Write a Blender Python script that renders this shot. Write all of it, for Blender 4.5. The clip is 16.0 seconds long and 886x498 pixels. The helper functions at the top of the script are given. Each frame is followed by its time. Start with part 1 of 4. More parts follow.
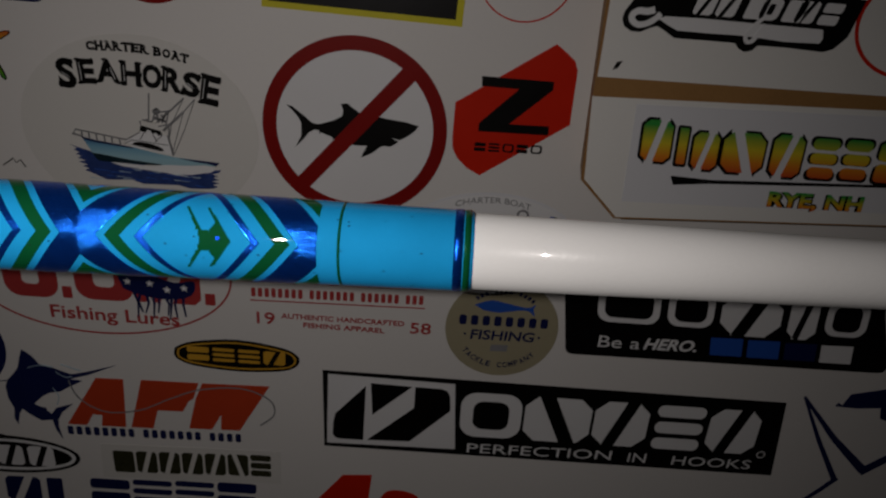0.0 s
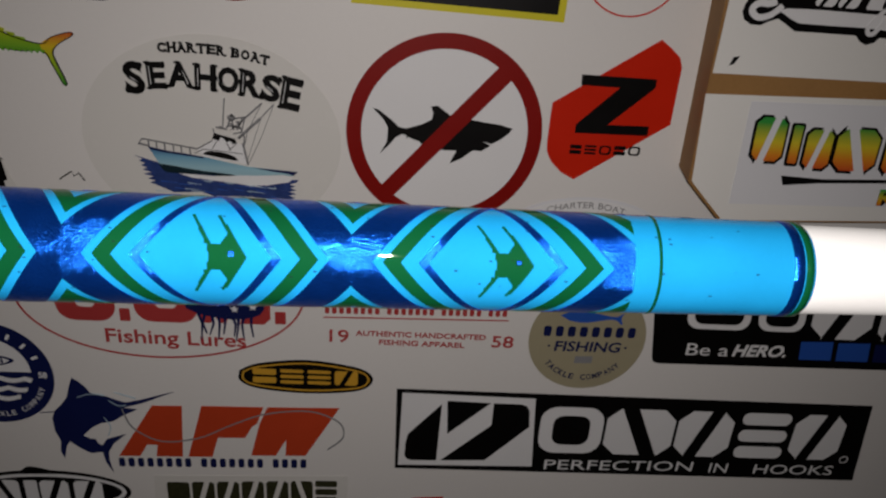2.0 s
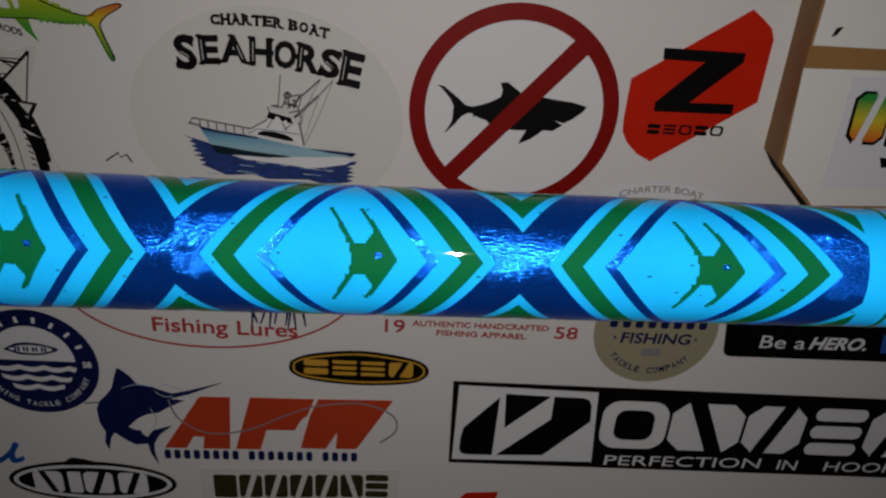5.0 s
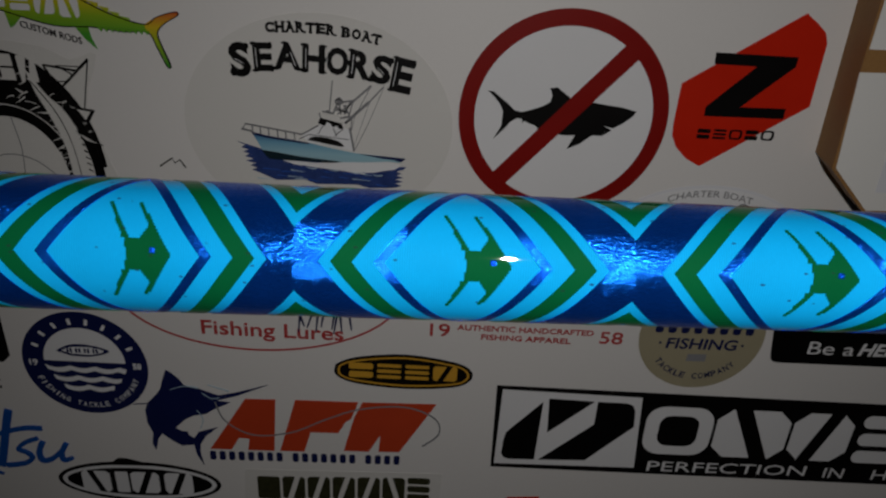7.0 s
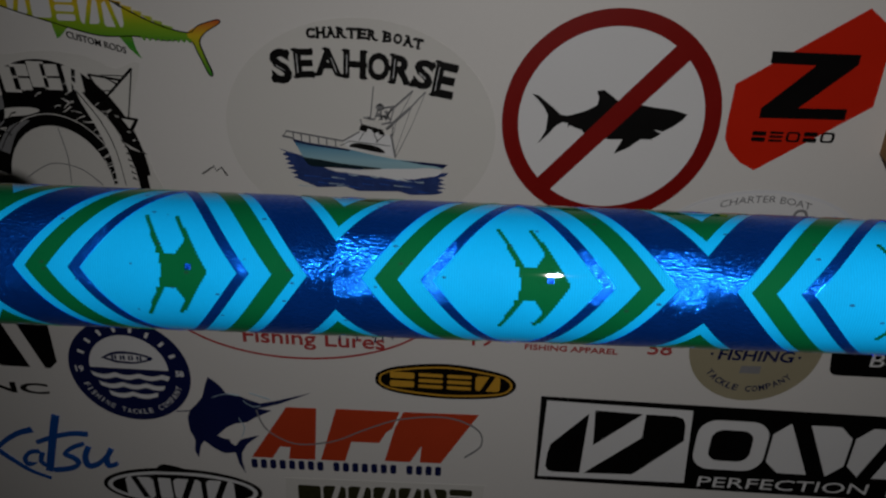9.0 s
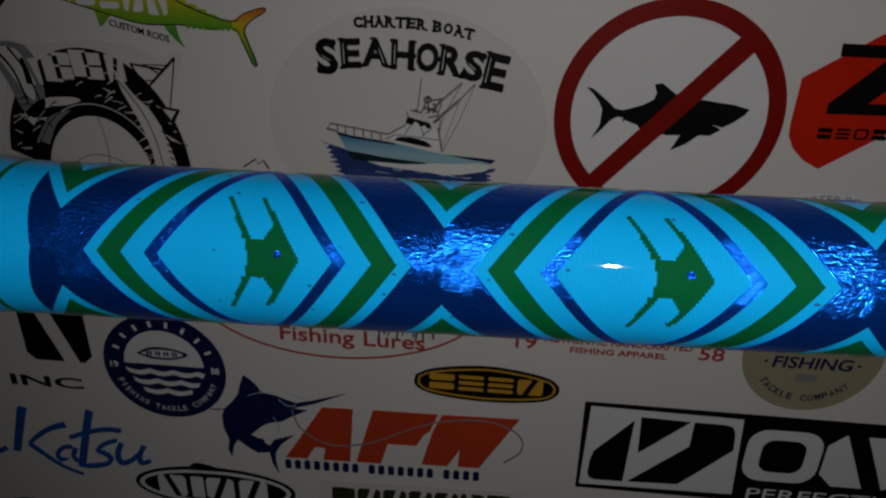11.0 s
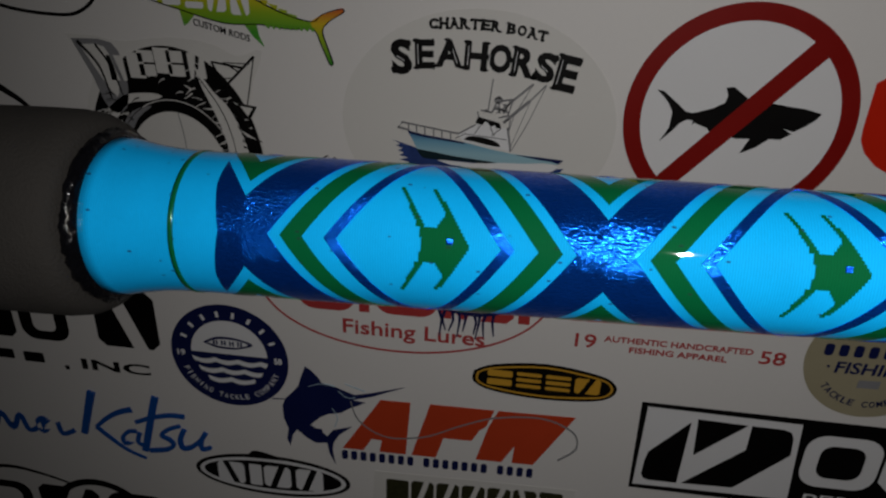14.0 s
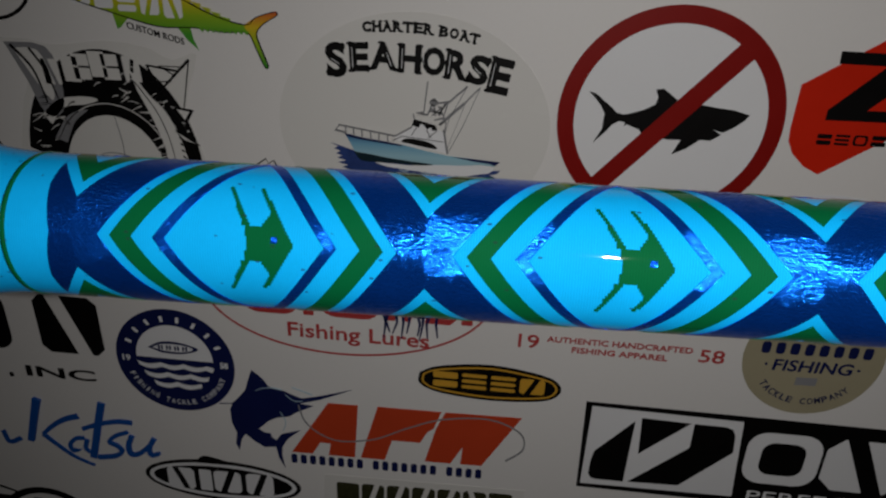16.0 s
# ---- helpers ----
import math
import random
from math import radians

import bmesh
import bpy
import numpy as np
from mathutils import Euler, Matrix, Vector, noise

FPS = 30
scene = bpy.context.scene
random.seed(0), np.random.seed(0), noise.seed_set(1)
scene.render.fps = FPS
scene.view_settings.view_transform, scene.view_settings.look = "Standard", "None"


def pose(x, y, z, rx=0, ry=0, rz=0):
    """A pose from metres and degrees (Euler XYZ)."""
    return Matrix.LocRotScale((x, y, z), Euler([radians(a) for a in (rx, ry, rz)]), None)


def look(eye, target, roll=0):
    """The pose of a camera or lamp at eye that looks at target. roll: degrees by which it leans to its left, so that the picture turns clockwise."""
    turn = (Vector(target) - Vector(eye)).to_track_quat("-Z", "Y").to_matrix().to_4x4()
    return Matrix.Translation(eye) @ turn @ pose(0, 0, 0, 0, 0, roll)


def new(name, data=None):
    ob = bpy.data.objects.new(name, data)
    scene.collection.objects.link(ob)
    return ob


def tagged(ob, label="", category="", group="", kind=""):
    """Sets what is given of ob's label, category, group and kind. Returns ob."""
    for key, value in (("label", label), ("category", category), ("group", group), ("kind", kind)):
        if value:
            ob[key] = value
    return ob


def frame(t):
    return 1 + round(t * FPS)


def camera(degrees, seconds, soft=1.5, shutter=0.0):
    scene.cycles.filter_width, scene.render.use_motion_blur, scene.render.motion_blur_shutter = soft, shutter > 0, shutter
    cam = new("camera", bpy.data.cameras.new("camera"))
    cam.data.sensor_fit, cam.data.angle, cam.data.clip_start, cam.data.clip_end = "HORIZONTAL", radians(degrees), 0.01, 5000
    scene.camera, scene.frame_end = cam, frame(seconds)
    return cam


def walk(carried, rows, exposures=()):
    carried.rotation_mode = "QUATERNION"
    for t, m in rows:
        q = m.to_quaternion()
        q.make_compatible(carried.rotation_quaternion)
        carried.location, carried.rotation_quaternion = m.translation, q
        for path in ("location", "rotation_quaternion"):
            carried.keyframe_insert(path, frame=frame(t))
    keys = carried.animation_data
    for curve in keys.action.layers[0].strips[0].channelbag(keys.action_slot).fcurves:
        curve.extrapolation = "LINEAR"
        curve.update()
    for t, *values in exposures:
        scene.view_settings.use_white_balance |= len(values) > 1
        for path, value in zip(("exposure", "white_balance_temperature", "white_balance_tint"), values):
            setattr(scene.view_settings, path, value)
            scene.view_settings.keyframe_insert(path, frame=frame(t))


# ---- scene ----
# ---- camera ----
cam = camera(64.0, 16.0, soft=2.3)
ROWS = [
    (0.0, 0.0407, -0.3751, 1.4133, 64.14, -4.54, 0.26),
    (0.5, 0.0138, -0.3674, 1.4103, 64.02, -3.78, -0.16),
    (1.0, -0.0052, -0.3584, 1.4050, 64.29, -3.96, -1.01),
    (1.5, -0.0155, -0.3540, 1.4025, 64.71, -3.99, -2.02),
    (2.0, -0.0251, -0.3516, 1.4016, 64.63, -4.33, -2.69),
    (2.5, -0.0304, -0.3446, 1.3983, 64.07, -4.46, -3.47),
    (3.0, -0.0344, -0.3389, 1.3968, 63.82, -4.21, -3.17),
    (3.5, -0.0361, -0.3348, 1.3949, 63.43, -4.15, -2.97),
    (4.0, -0.0403, -0.3338, 1.3956, 63.57, -4.00, -2.48),
    (4.5, -0.0451, -0.3324, 1.3935, 63.24, -3.96, -2.00),
    (5.0, -0.0491, -0.3295, 1.3930, 62.97, -3.95, -1.52),
    (7.5, -0.0646, -0.3306, 1.3935, 63.19, -2.56, 0.98),
    (8.0, -0.0650, -0.3277, 1.3916, 63.25, -1.61, 2.22),
    (8.5, -0.0644, -0.3254, 1.3919, 63.33, -1.77, 2.55),
    (11.0, -0.0775, -0.3144, 1.3845, 63.42, -1.87, 4.58),
    (11.5, -0.0840, -0.3160, 1.3833, 63.33, -1.96, 5.29),
    (12.0, -0.0881, -0.3167, 1.3828, 63.51, -2.17, 5.63),
    (12.5, -0.0932, -0.3182, 1.3829, 63.47, -2.11, 6.40),
    (13.0, -0.0953, -0.3193, 1.3835, 63.37, -2.10, 6.74),
    (13.5, -0.0957, -0.3214, 1.3848, 63.39, -1.89, 7.16),
    (14.0, -0.0948, -0.3226, 1.3854, 63.38, -1.94, 7.19),
    (14.5, -0.0927, -0.3230, 1.3855, 63.51, -2.16, 7.15),
    (15.0, -0.0882, -0.3227, 1.3854, 63.53, -2.12, 6.69),
    (15.5, -0.0804, -0.3222, 1.3853, 63.66, -2.17, 5.95),
    (16.0, -0.0730, -0.3215, 1.3860, 63.71, -2.10, 5.81),
]
EXPOSURES = [(0.0, -1.0, 6780, 14.0), (0.5, -0.5, 6780, 14.0), (1.0, -0.12, 6780, 14.0), (1.5, 0.05, 6780, 14.0), (2.5, 0.25, 6780, 14.0), (3.5, 0.06, 6720, 13.6), (4.2, -0.09, 6660, 13.0), (5.0, 0.02, 6580, 12.0), (7.5, -0.46, 6500, 10.0), (8.5, -0.46, 6500, 10.0), (11.0, -0.8, 6500, 10.0), (12.0, -0.55, 6500, 10.0), (13.0, -0.26, 6500, 10.0), (14.0, -0.31, 6500, 10.0), (15.0, -0.28, 6500, 10.0), (16.0, -0.08, 6500, 10.0)]
walk(cam, [(t, pose(x, y, z, rx, ry, rz)) for t, x, y, z, rx, ry, rz in ROWS], EXPOSURES)

# ---- light ----
world = bpy.data.worlds.new("world")
scene.world = world
world.use_nodes = True
world.node_tree.nodes["Background"].inputs["Color"].default_value = (0.9, 0.95, 1.0, 1)
world.node_tree.nodes["Background"].inputs["Strength"].default_value = 0.0
torch = bpy.data.lights.new("torch_light", "SPOT")
torch.energy, torch.shadow_soft_size, torch.color = 2.95, 0.0026, (1.0, 0.975, 0.95)
torch.spot_size, torch.spot_blend = radians(118), 1.0
torch_lamp = new("torch_light", torch)
torch_lamp.matrix_world = look((-0.045, -0.412, 1.433), (-0.005, 0.0, 1.185))


# ---- materials ----
def material(name, color, rough=0.45, metal=0.0, vary=0.12, scale=30.0, grain=900.0, bump=0.1, coat=0.0, dark=None, spec=0.15):
    """A surface with cloudy tone at one scale and fine grain at another."""
    m = bpy.data.materials.new(name)
    m.use_nodes = True
    nt = m.node_tree
    bsdf = nt.nodes["Principled BSDF"]
    tc = nt.nodes.new("ShaderNodeTexCoord")
    big, fine = nt.nodes.new("ShaderNodeTexNoise"), nt.nodes.new("ShaderNodeTexNoise")
    big.inputs["Scale"].default_value, big.inputs["Detail"].default_value = scale, 5
    fine.inputs["Scale"].default_value, fine.inputs["Detail"].default_value = grain, 3
    for n in (big, fine):
        nt.links.new(tc.outputs["Object"], n.inputs["Vector"])
    mix = nt.nodes.new("ShaderNodeMix")
    mix.data_type = "RGBA"
    lo = dark or tuple(c * (1 - 2 * vary) for c in color)
    mix.inputs[6].default_value, mix.inputs[7].default_value = (*lo, 1), (*[min(1, c * (1 + vary * 0.5)) for c in color], 1)
    add = nt.nodes.new("ShaderNodeMath")
    add.operation = "MULTIPLY_ADD"
    add.inputs[1].default_value = 0.35
    nt.links.new(fine.outputs["Fac"], add.inputs[0])
    half = nt.nodes.new("ShaderNodeMath")
    half.operation = "MULTIPLY"
    half.inputs[1].default_value = 0.8
    nt.links.new(big.outputs["Fac"], half.inputs[0])
    nt.links.new(half.outputs[0], add.inputs[2])
    nt.links.new(add.outputs[0], mix.inputs[0])
    nt.links.new(mix.outputs[2], bsdf.inputs["Base Color"])
    ro = nt.nodes.new("ShaderNodeMapRange")
    ro.inputs["To Min"].default_value, ro.inputs["To Max"].default_value = max(0.02, rough - 0.08), rough + 0.1
    nt.links.new(big.outputs["Fac"], ro.inputs["Value"])
    nt.links.new(ro.outputs["Result"], bsdf.inputs["Roughness"])
    bsdf.inputs["Metallic"].default_value = metal
    bsdf.inputs["Specular IOR Level"].default_value = spec
    bsdf.inputs["Coat Weight"].default_value, bsdf.inputs["Coat Roughness"].default_value = coat, 0.04
    b = nt.nodes.new("ShaderNodeBump")
    b.inputs["Strength"].default_value, b.inputs["Distance"].default_value = bump, 0.0004
    nt.links.new(fine.outputs["Fac"], b.inputs["Height"])
    nt.links.new(b.outputs["Normal"], bsdf.inputs["Normal"])
    return m


def gradient(name, stops, low, high):
    """A printed colour blend from low to high, metres above the sticker's middle."""
    m = material(name, (0.5, 0.5, 0.5), 0.4)
    nt = m.node_tree
    tc, sep = nt.nodes.new("ShaderNodeTexCoord"), nt.nodes.new("ShaderNodeSeparateXYZ")
    rng, ramp = nt.nodes.new("ShaderNodeMapRange"), nt.nodes.new("ShaderNodeValToRGB")
    rng.inputs["From Min"].default_value, rng.inputs["From Max"].default_value = low, high
    nt.links.new(tc.outputs["Object"], sep.inputs[0])
    nt.links.new(sep.outputs["Z"], rng.inputs["Value"])
    nt.links.new(rng.outputs["Result"], ramp.inputs["Fac"])
    el = ramp.color_ramp.elements
    while len(el) < len(stops):
        el.new(0.5)
    for e, (pos, col) in zip(el, stops):
        e.position, e.color = pos, (*col, 1)
    nt.links.new(ramp.outputs["Color"], nt.nodes["Principled BSDF"].inputs["Base Color"])
    return m


def thread(name, color, speck):
    """Close-wound thread under clear epoxy: fine turns round the rod and a few trapped specks."""
    m = material(name, color, 0.6, vary=0.13, scale=90, grain=2500, bump=0.05, coat=1.0, spec=0.02)
    nt = m.node_tree
    bsdf = nt.nodes["Principled BSDF"]
    tc = nt.nodes.new("ShaderNodeTexCoord")
    bsdf.inputs["Coat Roughness"].default_value = 0.02
    wave = nt.nodes.new("ShaderNodeTexWave")
    wave.bands_direction = "X"
    wave.inputs["Scale"].default_value, wave.inputs["Distortion"].default_value = 860, 2.2
    wave.inputs["Detail Scale"].default_value = 2.0
    vor = nt.nodes.new("ShaderNodeTexVoronoi")
    vor.inputs["Scale"].default_value = 520
    lay = nt.nodes.new("ShaderNodeMapping")
    lay.inputs["Scale"].default_value, lay.inputs["Rotation"].default_value = (0.55, 1.0, 1.0), (0.0, 0.25, 0.2)
    nt.links.new(tc.outputs["Object"], lay.inputs["Vector"])
    nt.links.new(lay.outputs["Vector"], vor.inputs["Vector"])
    nt.links.new(tc.outputs["Object"], wave.inputs["Vector"])
    near = nt.nodes.new("ShaderNodeMath")
    near.operation, near.inputs[1].default_value = "LESS_THAN", 0.105
    nt.links.new(vor.outputs["Distance"], near.inputs[0])
    pick = nt.nodes.new("ShaderNodeSeparateColor")
    nt.links.new(vor.outputs["Color"], pick.inputs[0])
    rare = nt.nodes.new("ShaderNodeMath")
    rare.operation, rare.inputs[1].default_value = "GREATER_THAN", 0.3
    nt.links.new(pick.outputs["Red"], rare.inputs[0])
    both = nt.nodes.new("ShaderNodeMath")
    both.operation = "MULTIPLY"
    nt.links.new(near.outputs[0], both.inputs[0])
    nt.links.new(rare.outputs[0], both.inputs[1])
    soft = nt.nodes.new("ShaderNodeMath")
    soft.operation, soft.inputs[1].default_value = "MULTIPLY", 0.8
    nt.links.new(both.outputs[0], soft.inputs[0])
    mix = nt.nodes.new("ShaderNodeMix")
    mix.data_type = "RGBA"
    old = bsdf.inputs["Base Color"].links[0].from_socket
    nt.links.new(old, mix.inputs[6])
    mix.inputs[7].default_value = (*speck, 1)
    nt.links.new(soft.outputs[0], mix.inputs[0])
    turns = nt.nodes.new("ShaderNodeMix")
    turns.data_type, turns.blend_type = "RGBA", "MULTIPLY"
    turns.inputs[0].default_value = 1.0
    shade = nt.nodes.new("ShaderNodeMapRange")
    shade.inputs["To Min"].default_value, shade.inputs["To Max"].default_value = 0.89, 1.03
    nt.links.new(wave.outputs["Fac"], shade.inputs["Value"])
    nt.links.new(mix.outputs[2], turns.inputs[6])
    nt.links.new(shade.outputs["Result"], turns.inputs[7])
    nt.links.new(turns.outputs[2], bsdf.inputs["Base Color"])
    b = nt.nodes.new("ShaderNodeBump")
    b.inputs["Strength"].default_value, b.inputs["Distance"].default_value = 0.2, 0.00007
    nt.links.new(wave.outputs["Fac"], b.inputs["Height"])
    nt.links.new(b.outputs["Normal"], bsdf.inputs["Normal"])
    return m


def foil(name, color, rough, strength, metal=0.3, glint=0.25):
    """Metallic thread: each strand spreads the light across its own run, and small facets along the rod glint."""
    m = material(name, color, rough, metal, vary=0.2, scale=200, grain=3000, bump=0.0, spec=0.1, coat=0.15)
    nt = m.node_tree
    bsdf = nt.nodes["Principled BSDF"]
    tc, mp, mq = nt.nodes.new("ShaderNodeTexCoord"), nt.nodes.new("ShaderNodeMapping"), nt.nodes.new("ShaderNodeMapping")
    turns, vor = nt.nodes.new("ShaderNodeTexNoise"), nt.nodes.new("ShaderNodeTexVoronoi")
    mp.inputs["Scale"].default_value = (0.16, 1.0, 1.0)
    mq.inputs["Scale"].default_value = (0.3, 1.0, 1.0)
    mq.inputs["Rotation"].default_value = (0.0, 0.15, 0.15)
    turns.inputs["Scale"].default_value, turns.inputs["Detail"].default_value = 5200, 2.0
    vor.inputs["Scale"].default_value = 3200
    nt.links.new(tc.outputs["UV"], mp.inputs["Vector"])
    nt.links.new(mp.outputs["Vector"], turns.inputs["Vector"])
    nt.links.new(tc.outputs["Object"], mq.inputs["Vector"])
    nt.links.new(mq.outputs["Vector"], vor.inputs["Vector"])
    b, c = nt.nodes.new("ShaderNodeBump"), nt.nodes.new("ShaderNodeBump")
    b.inputs["Strength"].default_value, b.inputs["Distance"].default_value = strength, 0.00034
    c.inputs["Strength"].default_value, c.inputs["Distance"].default_value = glint, 0.00020
    nt.links.new(turns.outputs["Fac"], b.inputs["Height"])
    nt.links.new(vor.outputs["Distance"], c.inputs["Height"])
    nt.links.new(b.outputs["Normal"], c.inputs["Normal"])
    nt.links.new(c.outputs["Normal"], bsdf.inputs["Normal"])
    sheen = nt.nodes.new("ShaderNodeMapRange")
    sheen.inputs["From Min"].default_value, sheen.inputs["From Max"].default_value = 0.36, 0.64
    sheen.inputs["To Min"].default_value, sheen.inputs["To Max"].default_value = rough * 0.35, rough * 1.4
    nt.links.new(turns.outputs["Fac"], sheen.inputs["Value"])
    nt.links.new(sheen.outputs["Result"], bsdf.inputs["Roughness"])
    tangent = nt.nodes.new("ShaderNodeTangent")
    tangent.direction_type, tangent.axis = "RADIAL", "X"
    nt.links.new(tangent.outputs["Tangent"], bsdf.inputs["Tangent"])
    bsdf.inputs["Anisotropic"].default_value, bsdf.inputs["Anisotropic Rotation"].default_value = 0.93, 0.25
    bsdf.inputs["Coat Roughness"].default_value = 0.02
    return m


PAINT = material("white_painted_board", (0.74, 0.72, 0.70), 0.4, vary=0.04, scale=6, grain=400, bump=0.05)
# Kept dark so the unseen walls and ceiling bounce little torch light.
ROOM = material("dark_room_paint", (0.2, 0.19, 0.18), 0.8, vary=0.06, scale=4, grain=200, bump=0.1)
BOARDS = material("floor_boards", (0.22, 0.15, 0.09), 0.5, vary=0.2, scale=8, grain=90, bump=0.1)
WHITE = material("white_vinyl", (0.76, 0.76, 0.77), 0.4, vary=0.04, scale=20)
COOLWHITE = material("bluish_white_film", (0.71, 0.715, 0.745), 0.3, vary=0.03, scale=20)
GLOSSWHITE = material("white_laminate", (0.78, 0.77, 0.74), 0.35, vary=0.04, scale=12)
BLACK = material("black_ink", (0.0035, 0.003, 0.003), 0.42, vary=0.2, scale=60)
LABELRED = material("faded_red_ink", (0.42, 0.045, 0.045), 0.42, vary=0.1, scale=40)
RED = material("red_ink", (0.60, 0.018, 0.004), 0.42, vary=0.1, scale=40)
DEEPRED = material("dark_red_ink", (0.235, 0.006, 0.004), 0.42, vary=0.1, scale=40)
ORANGERED = material("orange_red_ink", (0.52, 0.055, 0.018), 0.42, vary=0.1, scale=40)
NAVY = material("navy_ink", (0.007, 0.012, 0.075), 0.42, vary=0.15, scale=40)
BLUE = material("blue_ink", (0.02, 0.09, 0.42), 0.42, vary=0.1, scale=40)
SCRIPT = material("script_blue_ink", (0.01, 0.085, 0.36), 0.42, vary=0.1, scale=40)
CLEAR = material("frosted_clear_vinyl", (0.68, 0.665, 0.635), 0.25, vary=0.02, scale=20)
TAN = material("tan_paper", (0.36, 0.32, 0.21), 0.6, vary=0.1, scale=40)
GOLD = material("gold_ink", (0.62, 0.33, 0.035), 0.42, vary=0.1, scale=40)
YELLOW = material("yellow_ink", (0.62, 0.55, 0.03), 0.42, vary=0.08, scale=40)
GREY = material("grey_ink", (0.24, 0.24, 0.25), 0.45, vary=0.1, scale=60)
PALEBLUE = material("pale_blue_ink", (0.42, 0.55, 0.64), 0.42, vary=0.15, scale=70)
SEA = material("sea_blue_ink", (0.03, 0.06, 0.22), 0.45, vary=0.35, scale=150)
DARKHULL = material("dark_hull_ink", (0.008, 0.022, 0.03), 0.45, vary=0.2, scale=120)
CAMO = material("camouflage_ink", (0.05, 0.05, 0.02), 0.45, vary=0.1, scale=260, dark=(0.004, 0.004, 0.004))
WOOD = material("tan_wood", (0.34, 0.18, 0.065), 0.55, vary=0.2, scale=22, grain=500, bump=0.25)
TUNA = gradient("green_to_orange_ink", [(0.0, (0.06, 0.30, 0.03)), (0.35, (0.26, 0.42, 0.02)), (0.65, (0.62, 0.50, 0.02)), (1.0, (0.60, 0.20, 0.03))], -0.008, 0.016)
TAIL = gradient("green_to_orange_tail_ink", [(0.0, (0.05, 0.26, 0.03)), (0.45, (0.30, 0.42, 0.02)), (0.7, (0.60, 0.42, 0.02)), (1.0, (0.55, 0.09, 0.03))], -0.020, 0.004)
SUNSET = gradient("green_yellow_red_ink", [(0.0, (0.55, 0.05, 0.02)), (0.3, (0.68, 0.22, 0.02)), (0.6, (0.62, 0.50, 0.03)), (1.0, (0.03, 0.28, 0.05))], -0.0155, 0.0075)
SUNSETSMALL = gradient("small_green_yellow_red_ink", [(0.0, (0.55, 0.05, 0.02)), (0.35, (0.68, 0.30, 0.02)), (0.65, (0.45, 0.40, 0.03)), (1.0, (0.03, 0.28, 0.05))], -0.033, -0.0235)
HULL = gradient("hull_blue_ink", [(0.0, (0.30, 0.46, 0.52)), (0.35, (0.30, 0.50, 0.58)), (0.7, (0.16, 0.36, 0.50)), (1.0, (0.03, 0.09, 0.24))], -0.020, -0.006)
THREAD = thread("light_blue_thread", (0.003, 0.36, 0.78), (0.01, 0.05, 0.16))
GREENTHREAD = thread("green_thread", (0.001, 0.088, 0.028), (0.01, 0.05, 0.03))
FOIL = foil("blue_metallic_thread", (0.005, 0.145, 0.94), 0.17, 0.46, 0.90, 0.42)
FINEFOIL = foil("fine_blue_metallic_thread", (0.005, 0.145, 0.94), 0.17, 0.46, 0.88, 0.46)
BLANK = material("white_rod_lacquer", (0.82, 0.82, 0.81), 0.3, vary=0.03, scale=30, coat=0.6)
FOAM = material("dark_grey_foam", (0.024, 0.022, 0.020), 0.85, vary=0.12, scale=120, grain=2200, bump=0.5)
GLITTER = material("black_glitter_epoxy", (0.003, 0.003, 0.004), 0.14, vary=0.3, scale=300, grain=1100, bump=0.7, spec=0.3)


# ---- building tools ----
def part(name, bm, mat, parent, label=""):
    me = bpy.data.meshes.new(name)
    bmesh.ops.recalc_face_normals(bm, faces=bm.faces[:])
    bm.to_mesh(me)
    bm.free()
    me.materials.append(mat)
    ob = new(name, me)
    ob.parent = parent
    if label:
        tagged(ob, label)
    return ob


def sticker(x, z, label, base=0.0, name="sticker", category="sticker"):
    """An empty on the board at millimetres x, z + 1000; its printed shapes hang under it."""
    e = new(name)
    e.location = (x / 1000, base, 1 + z / 1000)
    e.empty_display_size = 0.01
    return tagged(e, label, category, "stickers on the board")


def prism(loops, origin, thick):
    """A solid from flat outlines in millimetres (the first outside, the others holes), its front thick mm before the wall."""
    bm = bmesh.new()
    edges = []
    for loop in loops:
        vs = [bm.verts.new(((x - origin[0]) / 1000, -thick / 1000, (z - origin[1]) / 1000)) for x, z in loop]
        edges += [bm.edges.new((vs[i - 1], vs[i])) for i in range(len(vs))]
    bmesh.ops.triangle_fill(bm, edges=edges, use_beauty=True)
    got = bmesh.ops.extrude_face_region(bm, geom=bm.faces[:])
    for v in got["geom"]:
        if isinstance(v, bmesh.types.BMVert):
            v.co.y = 0.0
    return bm


def flat(name, loops, mat, parent, layer=0, label=""):
    root = parent.parent or parent
    o = (root.location.x * 1000, (root.location.z - 1) * 1000)
    if not isinstance(loops[0], list):
        loops = [loops]
    return part(name, prism(loops, o, 0.22 + 0.16 * layer), mat, parent, label)


def oval(cx, cz, rx, rz, n=56, turn=0.0, a0=0.0, a1=360.0):
    c, s = math.cos(radians(turn)), math.sin(radians(turn))
    full = a1 - a0 >= 359.9
    out = []
    for i in range(n if full else n + 1):
        a = radians(a0 + (a1 - a0) * i / n)
        x, z = rx * math.cos(a), rz * math.sin(a)
        out.append((cx + c * x - s * z, cz + s * x + c * z))
    return out


def band(cx, cz, r0, r1, a0, a1, n=28, squash=1.0):
    """A bow between two radii."""
    return oval(cx, cz, r1, r1 * squash, n, 0, a0, a1) + oval(cx, cz, r0, r0 * squash, n, 0, a0, a1)[::-1]


